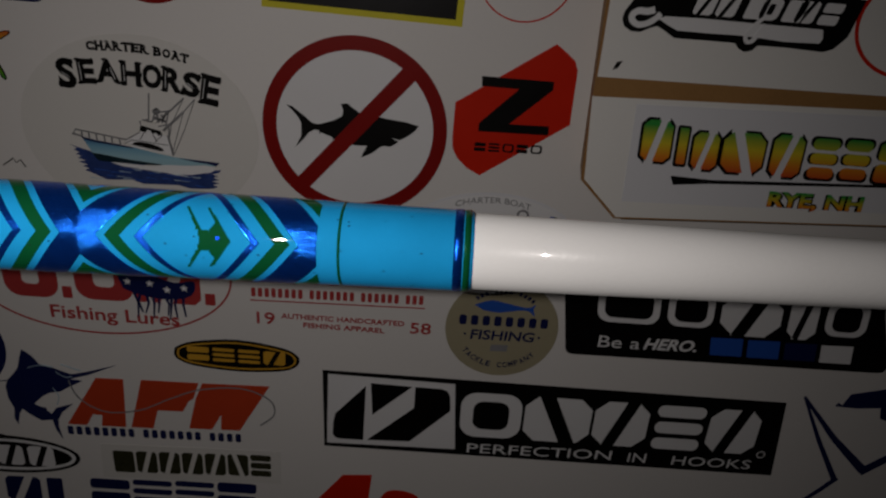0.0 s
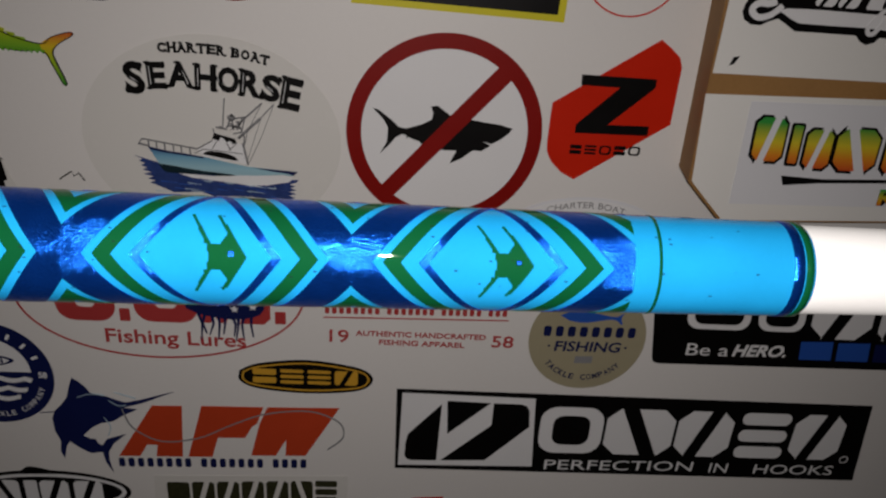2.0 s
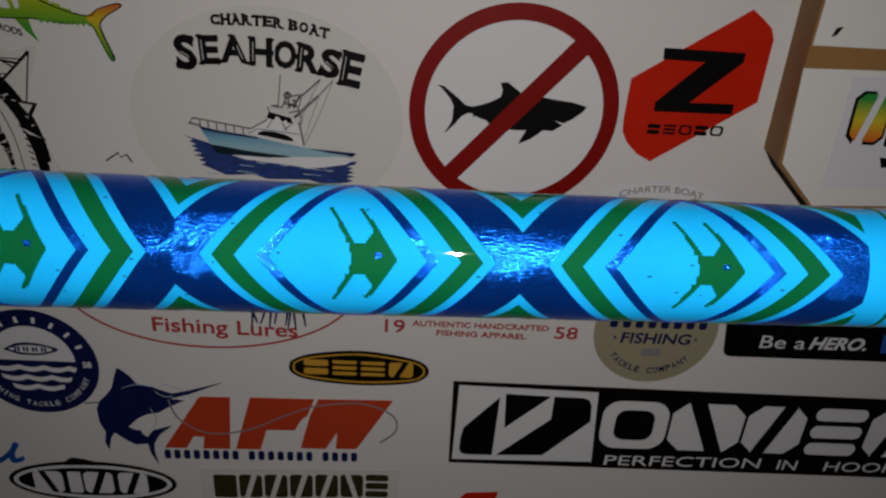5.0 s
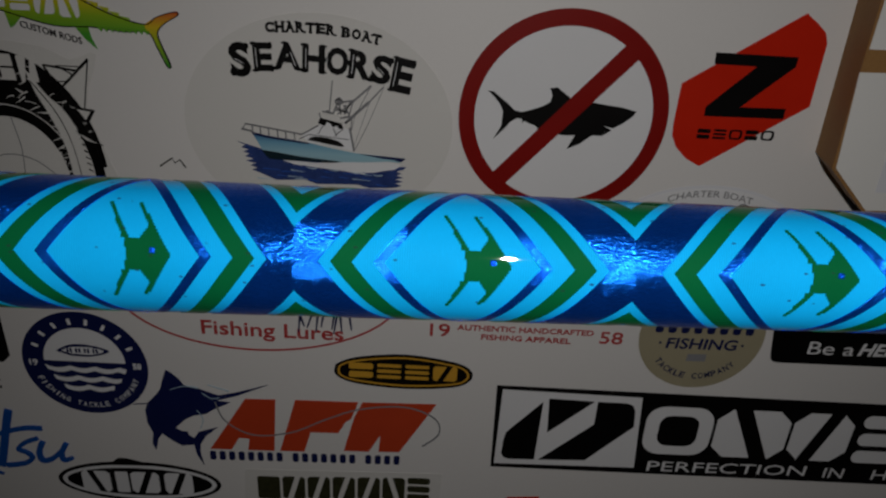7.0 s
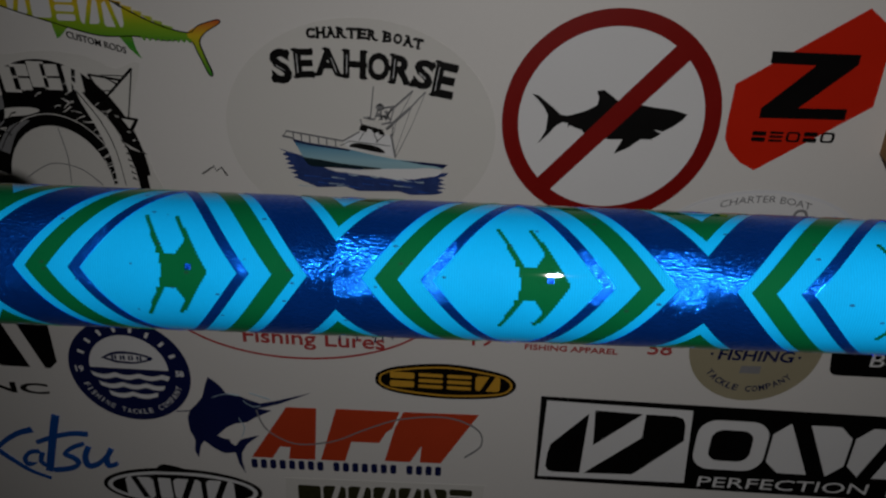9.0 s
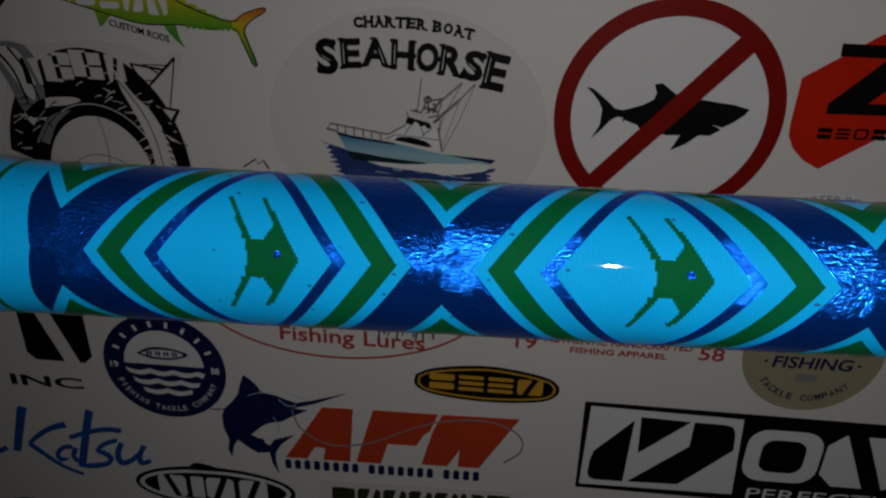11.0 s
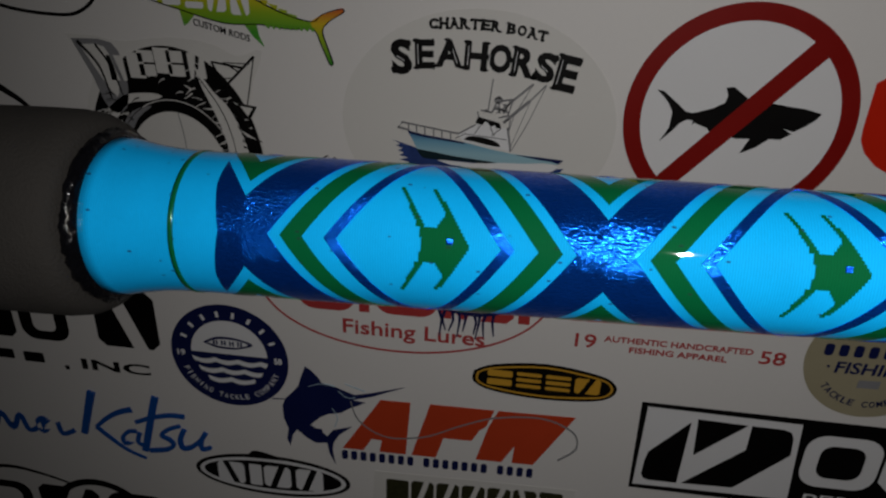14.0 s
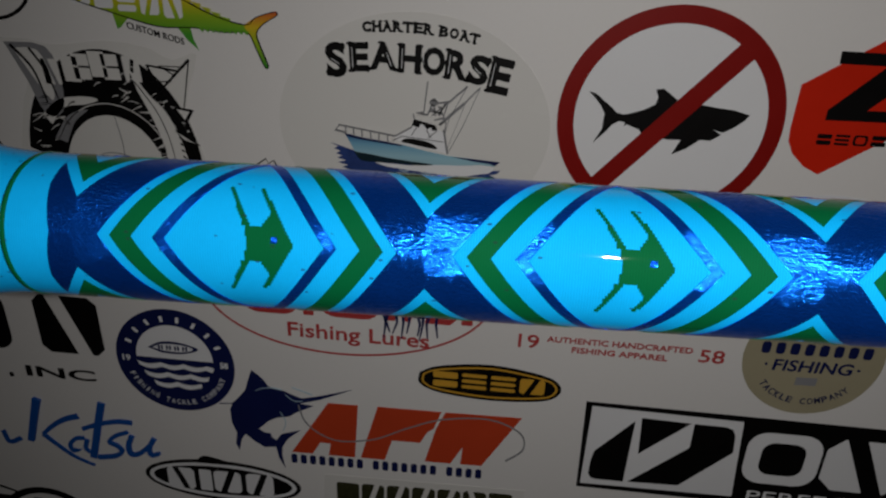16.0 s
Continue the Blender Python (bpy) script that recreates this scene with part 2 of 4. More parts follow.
def rounded(x0, z0, x1, z1, r, slant=0.0, n=5):
    pts = []
    for cx, cz, a in ((x1 - r, z1 - r, 0), (x0 + r, z1 - r, 90), (x0 + r, z0 + r, 180), (x1 - r, z0 + r, 270)):
        pts += [(cx + r * math.cos(radians(a + 90 * k / n)), cz + r * math.sin(radians(a + 90 * k / n))) for k in range(n + 1)]
    return [(x + slant * (z - z0), z) for x, z in pts]


def stroke(pts, w0, w1=None):
    """The outline of a brush line, tapering from w0 to w1."""
    w1 = w0 if w1 is None else w1
    left, right = [], []
    for i, (x, z) in enumerate(pts):
        a, b = pts[max(0, i - 1)], pts[min(len(pts) - 1, i + 1)]
        dx, dz = b[0] - a[0], b[1] - a[1]
        d = math.hypot(dx, dz) or 1
        w = (w0 + (w1 - w0) * i / (len(pts) - 1)) / 2
        left.append((x - dz / d * w, z + dx / d * w))
        right.append((x + dz / d * w, z - dx / d * w))
    return left + right[::-1]


def curve(pts, steps=6):
    """Points along a smooth line through pts."""
    p = [pts[0], *pts, pts[-1]]
    out = []
    for i in range(1, len(p) - 2):
        for k in range(steps):
            u = k / steps
            out.append(tuple(0.5 * (2 * b + (c - a) * u + (2 * a - 5 * b + 4 * c - d) * u * u + (3 * b - a - 3 * c + d) * u ** 3) for a, b, c, d in zip(p[i - 1], p[i], p[i + 1], p[i + 2])))
    return out + [pts[-1]]


def blocks(kinds, x0, z0, x1, z1, mat, parent, layer=1, slant=0.0, gap=0.16, bar=0.3, rise=0.0, arch=0.0, name="block", round_by=0.12):
    """A row of plain blocks, ringed (o), notched (n, u, c, e), thin (i) or solid (b), leaning by slant; rise lifts the far end and arch the middle."""
    widths = [0.45 if k == "i" else 1.0 for k in kinds]
    unit = (x1 - x0) / sum(widths)
    x, h = x0, z1 - z0
    for k, wd in zip(kinds, widths):
        w = unit * wd * (1 - gap)
        t = bar * min(unit * (1 - gap), h)
        u = (x + w / 2 - x0) / (x1 - x0)
        lift = rise * u + arch * 4 * u * (1 - u)
        r = round_by * min(w, h)
        g = max(0.12 * w, 0.32 * t)
        if k == "o":
            loops = [[rounded(0, 0, w, h, min(w, h) * 0.3), rounded(t, t * 0.8, w - t, h - t * 0.8, min(w - 2 * t, h - 1.6 * t) * 0.3)]]
        elif k in "nu":
            a, b = (0.68, 0.32) if k == "n" else (0.32, 0.68)
            loops = [[[(0, r), (r, 0), (w * b - g, 0), (w * a - g, h), (r, h), (0, h - r)]], [[(w * b + g, 0), (w - r, 0), (w, r), (w, h - r), (w - r, h), (w * a + g, h)]]]
        elif k in "ce":
            m = 2 if k == "c" else 3
            e = (h - g * (m - 1)) / m
            loops = [[rounded(0, q * (e + g), w, q * (e + g) + e, min(r, e * 0.45))] for q in range(m)]
        else:
            loops = [[rounded(0, 0, w, h, r)]]
        for lps in loops:
            flat(name, [[(x + a + slant * b, z0 + b + lift) for a, b in lp] for lp in lps], mat, parent, layer)
        x += unit * wd


def bars(x0, z0, x1, z1, mat, parent, counts, layer=1, rise=0.0, arch=0.0):
    """Small print kept unreadable: a row of plain bars in groups."""
    step, x = (x1 - x0) / (sum(counts) + 0.7 * (len(counts) - 1)), x0
    for count in counts:
        for k in range(count):
            u = (x + step / 2 - x0) / (x1 - x0)
            up = rise * u + arch * 4 * u * (1 - u)
            flat("print_bar", rounded(x + step * 0.17, z0 + up, x + step * 0.80, z1 + up, min(step, z1 - z0) * 0.2, n=2), mat, parent, layer)
            x += step
        x += step * 0.7


def ring_bars(cx, cz, r, a0, a1, counts, w, h, mat, parent, layer=1):
    """The same along a bow of radius r."""
    places = sum(counts) + len(counts) - 1
    k = 0
    for count in counts:
        for _ in range(count):
            a = radians(a0 + (a1 - a0) * (k + 0.5) / places)
            t, n = Vector((-math.sin(a), math.cos(a))), Vector((math.cos(a), math.sin(a)))
            c = Vector((cx, cz)) + n * r
            flat("print_bar", [tuple(c + t * (w * p) + n * (h * q)) for p, q in ((-1, -1), (1, -1), (1, 1), (-1, 1))], mat, parent, layer)
            k += 1
        k += 1


def words(text, x0, z0, x1, z1, mat, parent, layer=1, rise=0.0, arch=0.0, slant=0.0, bold=0.0, name="lettering"):
    """Lettering fitted into a box of millimetres."""
    cu = bpy.data.curves.new(name, "FONT")
    cu.body, cu.offset, cu.resolution_u, cu.extrude = text, bold, 3, 0.5
    tmp = bpy.data.objects.new("tmp", cu)
    scene.collection.objects.link(tmp)
    bpy.context.view_layer.update()
    me = bpy.data.meshes.new_from_object(tmp.evaluated_get(bpy.context.evaluated_depsgraph_get()))
    bpy.data.objects.remove(tmp)
    bm = bmesh.new()
    bm.from_mesh(me)
    bpy.data.meshes.remove(me)
    xs, ys = [v.co.x for v in bm.verts], [v.co.y for v in bm.verts]
    ax, bx, ay, by = min(xs), max(xs), min(ys), max(ys)
    root = parent.parent or parent
    o = (root.location.x * 1000, (root.location.z - 1) * 1000)
    front = 0.22 + 0.16 * layer
    for v in bm.verts:
        u, w = (v.co.x - ax) / (bx - ax), (v.co.y - ay) / (by - ay)
        x = x0 + (x1 - x0) * u + slant * (z1 - z0) * w
        z = z0 + (z1 - z0) * w + rise * u + arch * 4 * u * (1 - u)
        v.co = ((x - o[0]) / 1000, -front / 1000 if v.co.z > 0 else 0.0, (z - o[1]) / 1000)
    return part(name, bm, mat, parent)


def glyphs(name, items, mat, parent, layer=1, bold=0.0):
    """One mesh of letters, each (character, middle x, middle z, width, height, turn in degrees), in millimetres."""
    root = parent.parent or parent
    o = (root.location.x * 1000, (root.location.z - 1) * 1000)
    out = bmesh.new()
    for ch, cx, cz, w, h, turn in items:
        cu = bpy.data.curves.new("letter", "FONT")
        cu.body, cu.offset, cu.resolution_u, cu.extrude = ch, bold, 3, 0.5
        tmp = bpy.data.objects.new("tmp", cu)
        scene.collection.objects.link(tmp)
        bpy.context.view_layer.update()
        me = bpy.data.meshes.new_from_object(tmp.evaluated_get(bpy.context.evaluated_depsgraph_get()))
        bpy.data.objects.remove(tmp)
        xs, ys = [v.co.x for v in me.vertices], [v.co.y for v in me.vertices]
        c, sn = math.cos(radians(turn)), math.sin(radians(turn))
        for v in me.vertices:
            px, pz = ((v.co.x - min(xs)) / (max(xs) - min(xs)) - 0.5) * w, ((v.co.y - min(ys)) / (max(ys) - min(ys)) - 0.5) * h
            v.co = ((cx + c * px - sn * pz - o[0]) / 1000, -(0.22 + 0.16 * layer) / 1000 if v.co.z > 0 else 0.0, (cz + sn * px + c * pz - o[1]) / 1000)
        out.from_mesh(me)
        bpy.data.meshes.remove(me)
    return part(name, out, mat, parent)


def ring_words(text, cx, cz, r, a0, a1, w, h, mat, parent, layer=1, bold=0.0):
    """Lettering along a bow of radius r; the letters' heads point out where the bow runs clockwise, and in where it does not."""
    items = []
    for k, ch in enumerate(text):
        if ch != " ":
            a = a0 + (a1 - a0) * k / (len(text) - 1)
            items.append((ch, cx + r * math.cos(radians(a)), cz + r * math.sin(radians(a)), w * (0.35 if ch == "I" else 1), h, a - 90 if a1 < a0 else a + 90))
    return glyphs("lettering", items, mat, parent, layer, bold)


def slab(name, x0, y0, z0, x1, y1, z1, mat, label):
    bm = bmesh.new()
    bmesh.ops.create_cube(bm, size=1.0, matrix=Matrix.Translation(((x0 + x1) / 2, (y0 + y1) / 2, (z0 + z1) / 2)) @ Matrix.Diagonal((x1 - x0, y1 - y0, z1 - z0, 1)))
    return tagged(part(name, bm, mat, None), label, "wall" if "wall" in name else name, "", "structure")


# ---- the room ----
slab("wall_north", -0.80, 0.0, 0.0, 0.90, 0.08, 2.40, PAINT, "smooth white painted board wall covered with stickers")
# Unseen walls and ceiling, added to close the room; dark to limit bounce.
slab("wall_south", -0.88, -1.68, 0.0, 0.98, -1.60, 2.40, ROOM, "plain dark wall closing the room, unseen")
slab("wall_west", -0.88, -1.60, 0.0, -0.80, 0.08, 2.40, ROOM, "plain dark side wall, unseen")
slab("wall_east", 0.90, -1.60, 0.0, 0.98, 0.08, 2.40, ROOM, "plain dark side wall, unseen")
slab("floor", -0.88, -1.68, -0.06, 0.98, 0.08, 0.0, BOARDS, "dark wooden floor")
slab("ceiling", -0.88, -1.68, 2.40, 0.98, 0.08, 2.46, ROOM, "plain dark ceiling, unseen")


# ---- the fishing rod ----
AXIS = Vector((1, -0.0442, 0.0384)).normalized()
SIDE = (Vector((0, 1, 0)) - AXIS * AXIS.y).normalized()
rod = new("fishing_rod")
rod.matrix_world = Matrix.Translation((0, -0.2314, 1.3430)) @ Matrix((AXIS, SIDE, AXIS.cross(SIDE))).transposed().to_4x4()
rod.empty_display_size = 0.02
tagged(rod, "white fishing rod with blue and green chevron wrap, grey foam grip", "fishing rod")
PITCH, CROSS, TURN = 0.0506, -0.0820, radians(20)
LEFT, RIGHT = -0.1374, 0.0192


def girth(s):
    """The wrapped rod's radius at s metres along it, swelling into the grip."""
    r = 0.0096 - 0.0111 * s
    if s < -0.144:
        r += 0.0014 * ((-0.144 - s) / 0.0125) ** 2
    return r


def lathe(name, profile, mat, label="", n=96):
    bm = bmesh.new()
    rings = [[bm.verts.new((s, -r * math.cos(2 * math.pi * k / n), r * math.sin(2 * math.pi * k / n))) for k in range(n)] for s, r in profile]
    for a, b in zip(rings, rings[1:]):
        for k in range(n):
            bm.faces.new((a[k - 1], a[k], b[k], b[k - 1]))
    bm.faces.new(rings[0])
    bm.faces.new(rings[-1])
    ob = part(name, bm, mat, rod, label)
    for p in ob.data.polygons:
        p.use_smooth = len(p.vertices) == 4
    return ob


def wrap_patch(name, cells, mat, height, label="", holder=None):
    """Thread laid on the rod: cells of (s0, s1, s2, s3, angle a, angle b) between two angles."""
    bm = bmesh.new()
    seen = {}

    def at(s, a, h):
        key = (round(s, 7), round(a, 5), h)
        if key not in seen:
            r = girth(s) + h
            seen[key] = bm.verts.new((s, -r * math.cos(a), r * math.sin(a)))
        return seen[key]

    run = bm.loops.layers.uv.new("strand")
    for cell in cells:
        (s0, s1, s2, s3, a, b), lean = cell[:6], cell[6] if len(cell) > 6 else 1
        vs, uv = [], []
        for s, t in ((s0, a), (s1, a), (s3, b), (s2, b)):
            v = at(s, t, height)
            if v not in vs:
                vs.append(v)
                uv.append((-lean * s * 0.63 + 0.0100 * t * 0.78, s * 0.78 + lean * 0.0100 * t * 0.63))
        if len(vs) > 2 and bm.faces.get(vs) is None:
            f = bm.faces.new(vs)
            f.smooth = True
            for loop, w in zip(f.loops, uv):
                loop[run].uv = w
    rim = [e for e in bm.edges if e.is_boundary]
    for e in rim:
        e.smooth = False
    got = bmesh.ops.extrude_edge_only(bm, edges=rim)
    for v in got["geom"]:
        if isinstance(v, bmesh.types.BMVert):
            k = (math.hypot(v.co.y, v.co.z) - height - 0.0001) / math.hypot(v.co.y, v.co.z)
            v.co.y, v.co.z = v.co.y * k, v.co.z * k
    return part(name, bm, mat, holder or rod, label)


def chevron(name, mid, turn, d0, d1, mat, height, label=""):
    """A diamond-shaped ring of thread round mid, between two insets from the crossing lines."""
    d0, d1 = d0 * PITCH, d1 * PITCH
    top, inner = math.pi * (1 - 2 * d0 / PITCH), math.pi * (1 - 2 * d1 / PITCH)
    cuts = sorted({top * k / 56 for k in range(57)} | {inner})
    clamp = lambda s, tau: min(RIGHT, max(s, LEFT + 0.0012 * max(0, 1 - tau / 0.62)))
    cells = []
    for sx in (-1, 1):
        for sa in (-1, 1):
            for a, b in zip(cuts, cuts[1:]):
                e = []
                for tau in (a, b):
                    reach = PITCH / 2 * (1 - tau / math.pi)
                    e += [clamp(mid + sx * max(0, reach - d1), tau), clamp(mid + sx * max(0, reach - d0), tau)]
                if abs(e[0] - e[1]) + abs(e[2] - e[3]) > 1e-6:
                    cells.append((e[0], e[1], e[2], e[3], turn + sa * a, turn + sa * b, sx * sa))
    if cells:
        wrap_patch(name, cells, mat, height, label)


def emblem(mid, turn):
    """The stepped green figure woven into a diamond, with a foil square near its point."""
    cells = []
    nose, step, grid = mid + 0.0071, 0.045, 0.3
    # angle, rear arm from and to, front arm from and to, in mm behind the nose
    reach = ((0.0, 6.6, 3.2, 3.2, 0.0), (0.20, 7.0, 5.0, 5.0, 1.1), (0.23, 7.3, 6.2, 4.5, 1.3), (0.36, 7.9, 7.0, 3.7, 2.1), (0.44, 8.4, 7.7, 3.6, 2.7), (0.60, 9.3, 8.7, 4.7, 4.0), (0.80, 10.5, 9.9, 6.1, 5.4))
    for sa, ends in ((-1, (15, 14)), (1, (17, 17))):
        for k in range(17):
            a = (k + 0.5) * step
            i = max(j for j in range(len(reach) - 1) if reach[j][0] <= a)
            u = (a - reach[i][0]) / (reach[i + 1][0] - reach[i][0])
            row = [(p + (q - p) * u) / grid for p, q in zip(reach[i][1:], reach[i + 1][1:])]
            columns = set()
            for arm in (0, 1):
                if k < ends[arm]:
                    front = round(row[2 * arm + 1])
                    columns |= set(range(front, max(front + 2, round(row[2 * arm]))))
            for c in columns:
                s0, s1 = nose - (c + 1) * grid / 1000, nose - c * grid / 1000
                cells.append((s0, s1, s0, s1, turn + sa * k * step, turn + sa * (k + 1) * step))
    cells = [c for c in cells if c[0] > LEFT and c[1] < RIGHT]
    if cells:
        figure = wrap_patch("woven_emblem", cells, GREENTHREAD, 0.00010, "stepped green thread figure")
        wrap_patch("foil_square", [(mid + 0.0040, mid + 0.0049, mid + 0.0040, mid + 0.0049, turn + 0.02, turn + 0.10)], FINEFOIL, 0.00016, "", figure)


lathe("blank", [(0.0510, 0.0080)] + [(0.0515 + 0.8485 * k / 12, 0.0085 - 0.0070 * (1 - (1 - k / 12) ** 1.3)) for k in range(13)], BLANK, "glossy white tapered blank")
lathe("thread_wrap", [(-0.1575, 0.0085)] + [(-0.1570 + 0.2086 * k / 120, girth(-0.1570 + 0.2086 * k / 120)) for k in range(121)] + [(0.0522, 0.0087), (0.0526, 0.0080)], THREAD, "light blue thread wrap under clear epoxy")
for mid_ring, half, mat in ((0.0238, 0.00034, GREENTHREAD), (-0.1435, 0.00048, GREENTHREAD), (0.0490, 0.0011, FOIL), (0.0509, 0.0008, GREENTHREAD)):
    lathe("trim_band", [(mid_ring - half, girth(mid_ring) - 0.0003), (mid_ring - half * 0.85, girth(mid_ring - half) + 0.0001), (mid_ring + half * 0.85, girth(mid_ring + half) + 0.0001), (mid_ring + half, girth(mid_ring) - 0.0003)], mat)
collar = lathe("winding_check", [(-0.1600, 0.0100), (-0.1594, 0.01360), (-0.1586, 0.01395), (-0.1579, 0.01370), (-0.1573, 0.01300), (-0.1570, 0.0100)], GLITTER, "black glittering epoxy collar")
random.seed(9)
for v in collar.data.vertices:
    swell = random.uniform(-0.0002, 0.0003) / math.hypot(v.co.y, v.co.z)
    v.co.x += random.uniform(-0.00035, 0.00025)
    v.co.y, v.co.z = v.co.y * (1 + swell), v.co.z * (1 + swell)
lathe("grip", [(-0.520, 0.0100), (-0.519, 0.0150), (-0.515, 0.0168)] + [(-0.50 + 0.33 * k / 8, 0.0169) for k in range(9)] + [(-0.1648, 0.0168), (-0.1620, 0.0164), (-0.1603, 0.0156), (-0.1594, 0.0145), (-0.1592, 0.0120)], FOAM, "dark grey foam grip")
lathe("butt", [(-0.800, 0.0105), (-0.799, 0.0115), (-0.518, 0.0115), (-0.516, 0.0100)], BLANK)
for row, offset, turn in (("front", PITCH / 2, TURN), ("back", 0.0, TURN + math.pi)):
    for k in range(-2, 3):
        centre = CROSS + offset + k * PITCH
        if centre - PITCH / 2 > RIGHT or centre + PITCH / 2 < LEFT:
            continue
        chevron("foil_chevron", centre, turn, 0.0, 0.075, FOIL, 0.00008, "dark blue metallic thread")
        chevron("green_chevron", centre, turn, 0.111, 0.175, GREENTHREAD, 0.00008, "green thread")
        chevron("fine_chevron", centre, turn, 0.238, 0.273, FINEFOIL, 0.00008, "thin blue metallic thread")
        emblem(centre, turn)


# ---- the wooden block on the right ----
block = sticker(130, 330, "tan wooden block with two white laminate plates, fixed to the board", 0.0, "wooden_block", "wooden block")
FACE = -0.0245
outline = [(117.1, 436.3), (121.3, 290.1), (142.4, 269.6), (564.5, 289.7), (573.6, 440.4)]
bm = prism([outline], (130, 330), 24.5)
for v in bm.verts:
    if v.co.y > -0.001 and v.co.x < 0.2:
        v.co.x += 0.0040
part("body", bm, WOOD, block)
ob = flat("upper_plate", [(120, 436.2), (120.7, 343.9), (565.5, 349.7), (569.8, 421.5)], GLOSSWHITE, block, 0)
lo = flat("lower_plate", [(119.8, 334.1), (123.1, 290.5), (143.4, 270.6), (561.9, 290.2), (565.4, 347.8)], GLOSSWHITE, block, 0)
for o in (ob, lo):
    for v in o.data.vertices:
        v.co.y += FACE if v.co.y < -0.0001 else FACE + 0.0002

pin = sticker(215, 315, "dripping green, yellow and red blocks over a black paddle", FACE - 0.0002)
flat("backing", [(142.6, 332.1), (144.7, 279.9), (319.9, 285.1), (322.2, 337.2)], COOLWHITE, pin, 0)
for k, (kind, x, w, z0, z1) in enumerate((("n", 149.6, 15, 303.3, 325), ("b", 168.4, 4.5, 302.8, 322), ("n", 176.4, 13, 301, 320.4), ("u", 191.8, 21.5, 300.7, 321.9), ("n", 217.6, 15.7, 300.3, 322.5), ("e", 237.7, 13.7, 300.9, 322.1), ("e", 254.8, 13.7, 301.6, 322.7), ("c", 272.7, 12.7, 301.3, 322.4))):
    blocks(kind, x - 1.4, z0 - 1.5, x + (w + 1.4) / 0.84, z1 + 1.2, BLACK, pin, 1, slant=-0.06, bar=0.5, round_by=0.2)
    blocks(kind, x, z0, x + w / 0.84, z1, SUNSET, pin, 2, slant=-0.06, bar=0.36, round_by=0.2)
flat("paddle", [(167.5, 296.2), (169.8, 291.3), (187.7, 293.3), (292.4, 299.2), (292.5, 300.6), (189.7, 295.5)], BLACK, pin, 1)
words("RYE, NH", 221.9, 281.4, 273, 291.7, BLACK, pin, 1, rise=0.8, slant=-0.05, bold=0.085)
words("RYE, NH", 221.9, 281.7, 273, 291.9, SUNSETSMALL, pin, 2, rise=0.8, slant=-0.05, bold=0.03)

lami = sticker(180, 382, "black and white script sticker with a swoosh, on a white plate", FACE - 0.0002)
flat("shadow", [(128.2, 375.4), (127.6, 371.9), (129.1, 368.6), (132.7, 366.6), (137.3, 366.5), (141.4, 368.7), (144.9, 369.9), (149.1, 367.8), (154.0, 365.0), (166.6, 365.1), (183.4, 365.1), (186.0, 362.6), (189.2, 361.3), (192.7, 362.3), (194.8, 364.8), (207.9, 364.9), (226.8, 364.2), (231.5, 366.0), (236.5, 372.0), (240.2, 389), (152.6, 399.3), (137.7, 391.7)], BLACK, lami, 0)
flat("swoosh", [(144.5, 373.3), (147.9, 374.6), (163.9, 375.0), (185.3, 374.8), (204.8, 374.7), (223.8, 374.5), (224.9, 370.3), (223.8, 368.0), (207.1, 367.5), (194.6, 368.3), (186.1, 368.7), (169.4, 368.5), (154.7, 368.6), (150.3, 370.4)], WHITE, lami, 1)
for x, kind in ((159.7, "n"), (170.4, "n"), (183.9, "i"), (190.7, "o"), (202.2, "i"), (208, "n"), (219.5, "c")):
    blocks(kind, x, 376.6, x + 11, 386.6, WHITE, lami, 2, slant=0.25, bar=0.34)
flat("script_loop", stroke(curve([(145.3, 375.6), (143.2, 373.2), (140.0, 370.9), (135.6, 369.9), (132.3, 371.7), (132.1, 374.2), (134.7, 376.1), (138.8, 376.1), (142.2, 377.2)]), 2.6, 3.2), WHITE, lami, 2)
flat("script_tail", stroke(curve([(196.0, 374.6), (193.8, 370.9), (191.4, 366.8), (188.7, 366.3), (187.8, 369.2), (190.3, 373.4), (194.5, 378.0)]), 2.2, 1.8), WHITE, lami, 3)
flat("ink_mark", [(127.5, 347.7), (128.8, 351.7), (131.6, 352.4), (129.7, 348.8)], BLACK, lami, 0)
ringo = sticker(268, 388, "red oval ring sticker on a white plate", FACE - 0.0002)
flat("ring", [oval(269.4, 380.3, 31, 26), oval(269.4, 380.3, 29.2, 24.2)], RED, ringo, 0)

# ---- stickers above the rod ----
no_fish = sticker(0, 300, "round white sticker, dark red prohibition ring over black fish shape")
flat("backing", oval(0, 300, 49.6, 49.6, 96), WHITE, no_fish, 0)
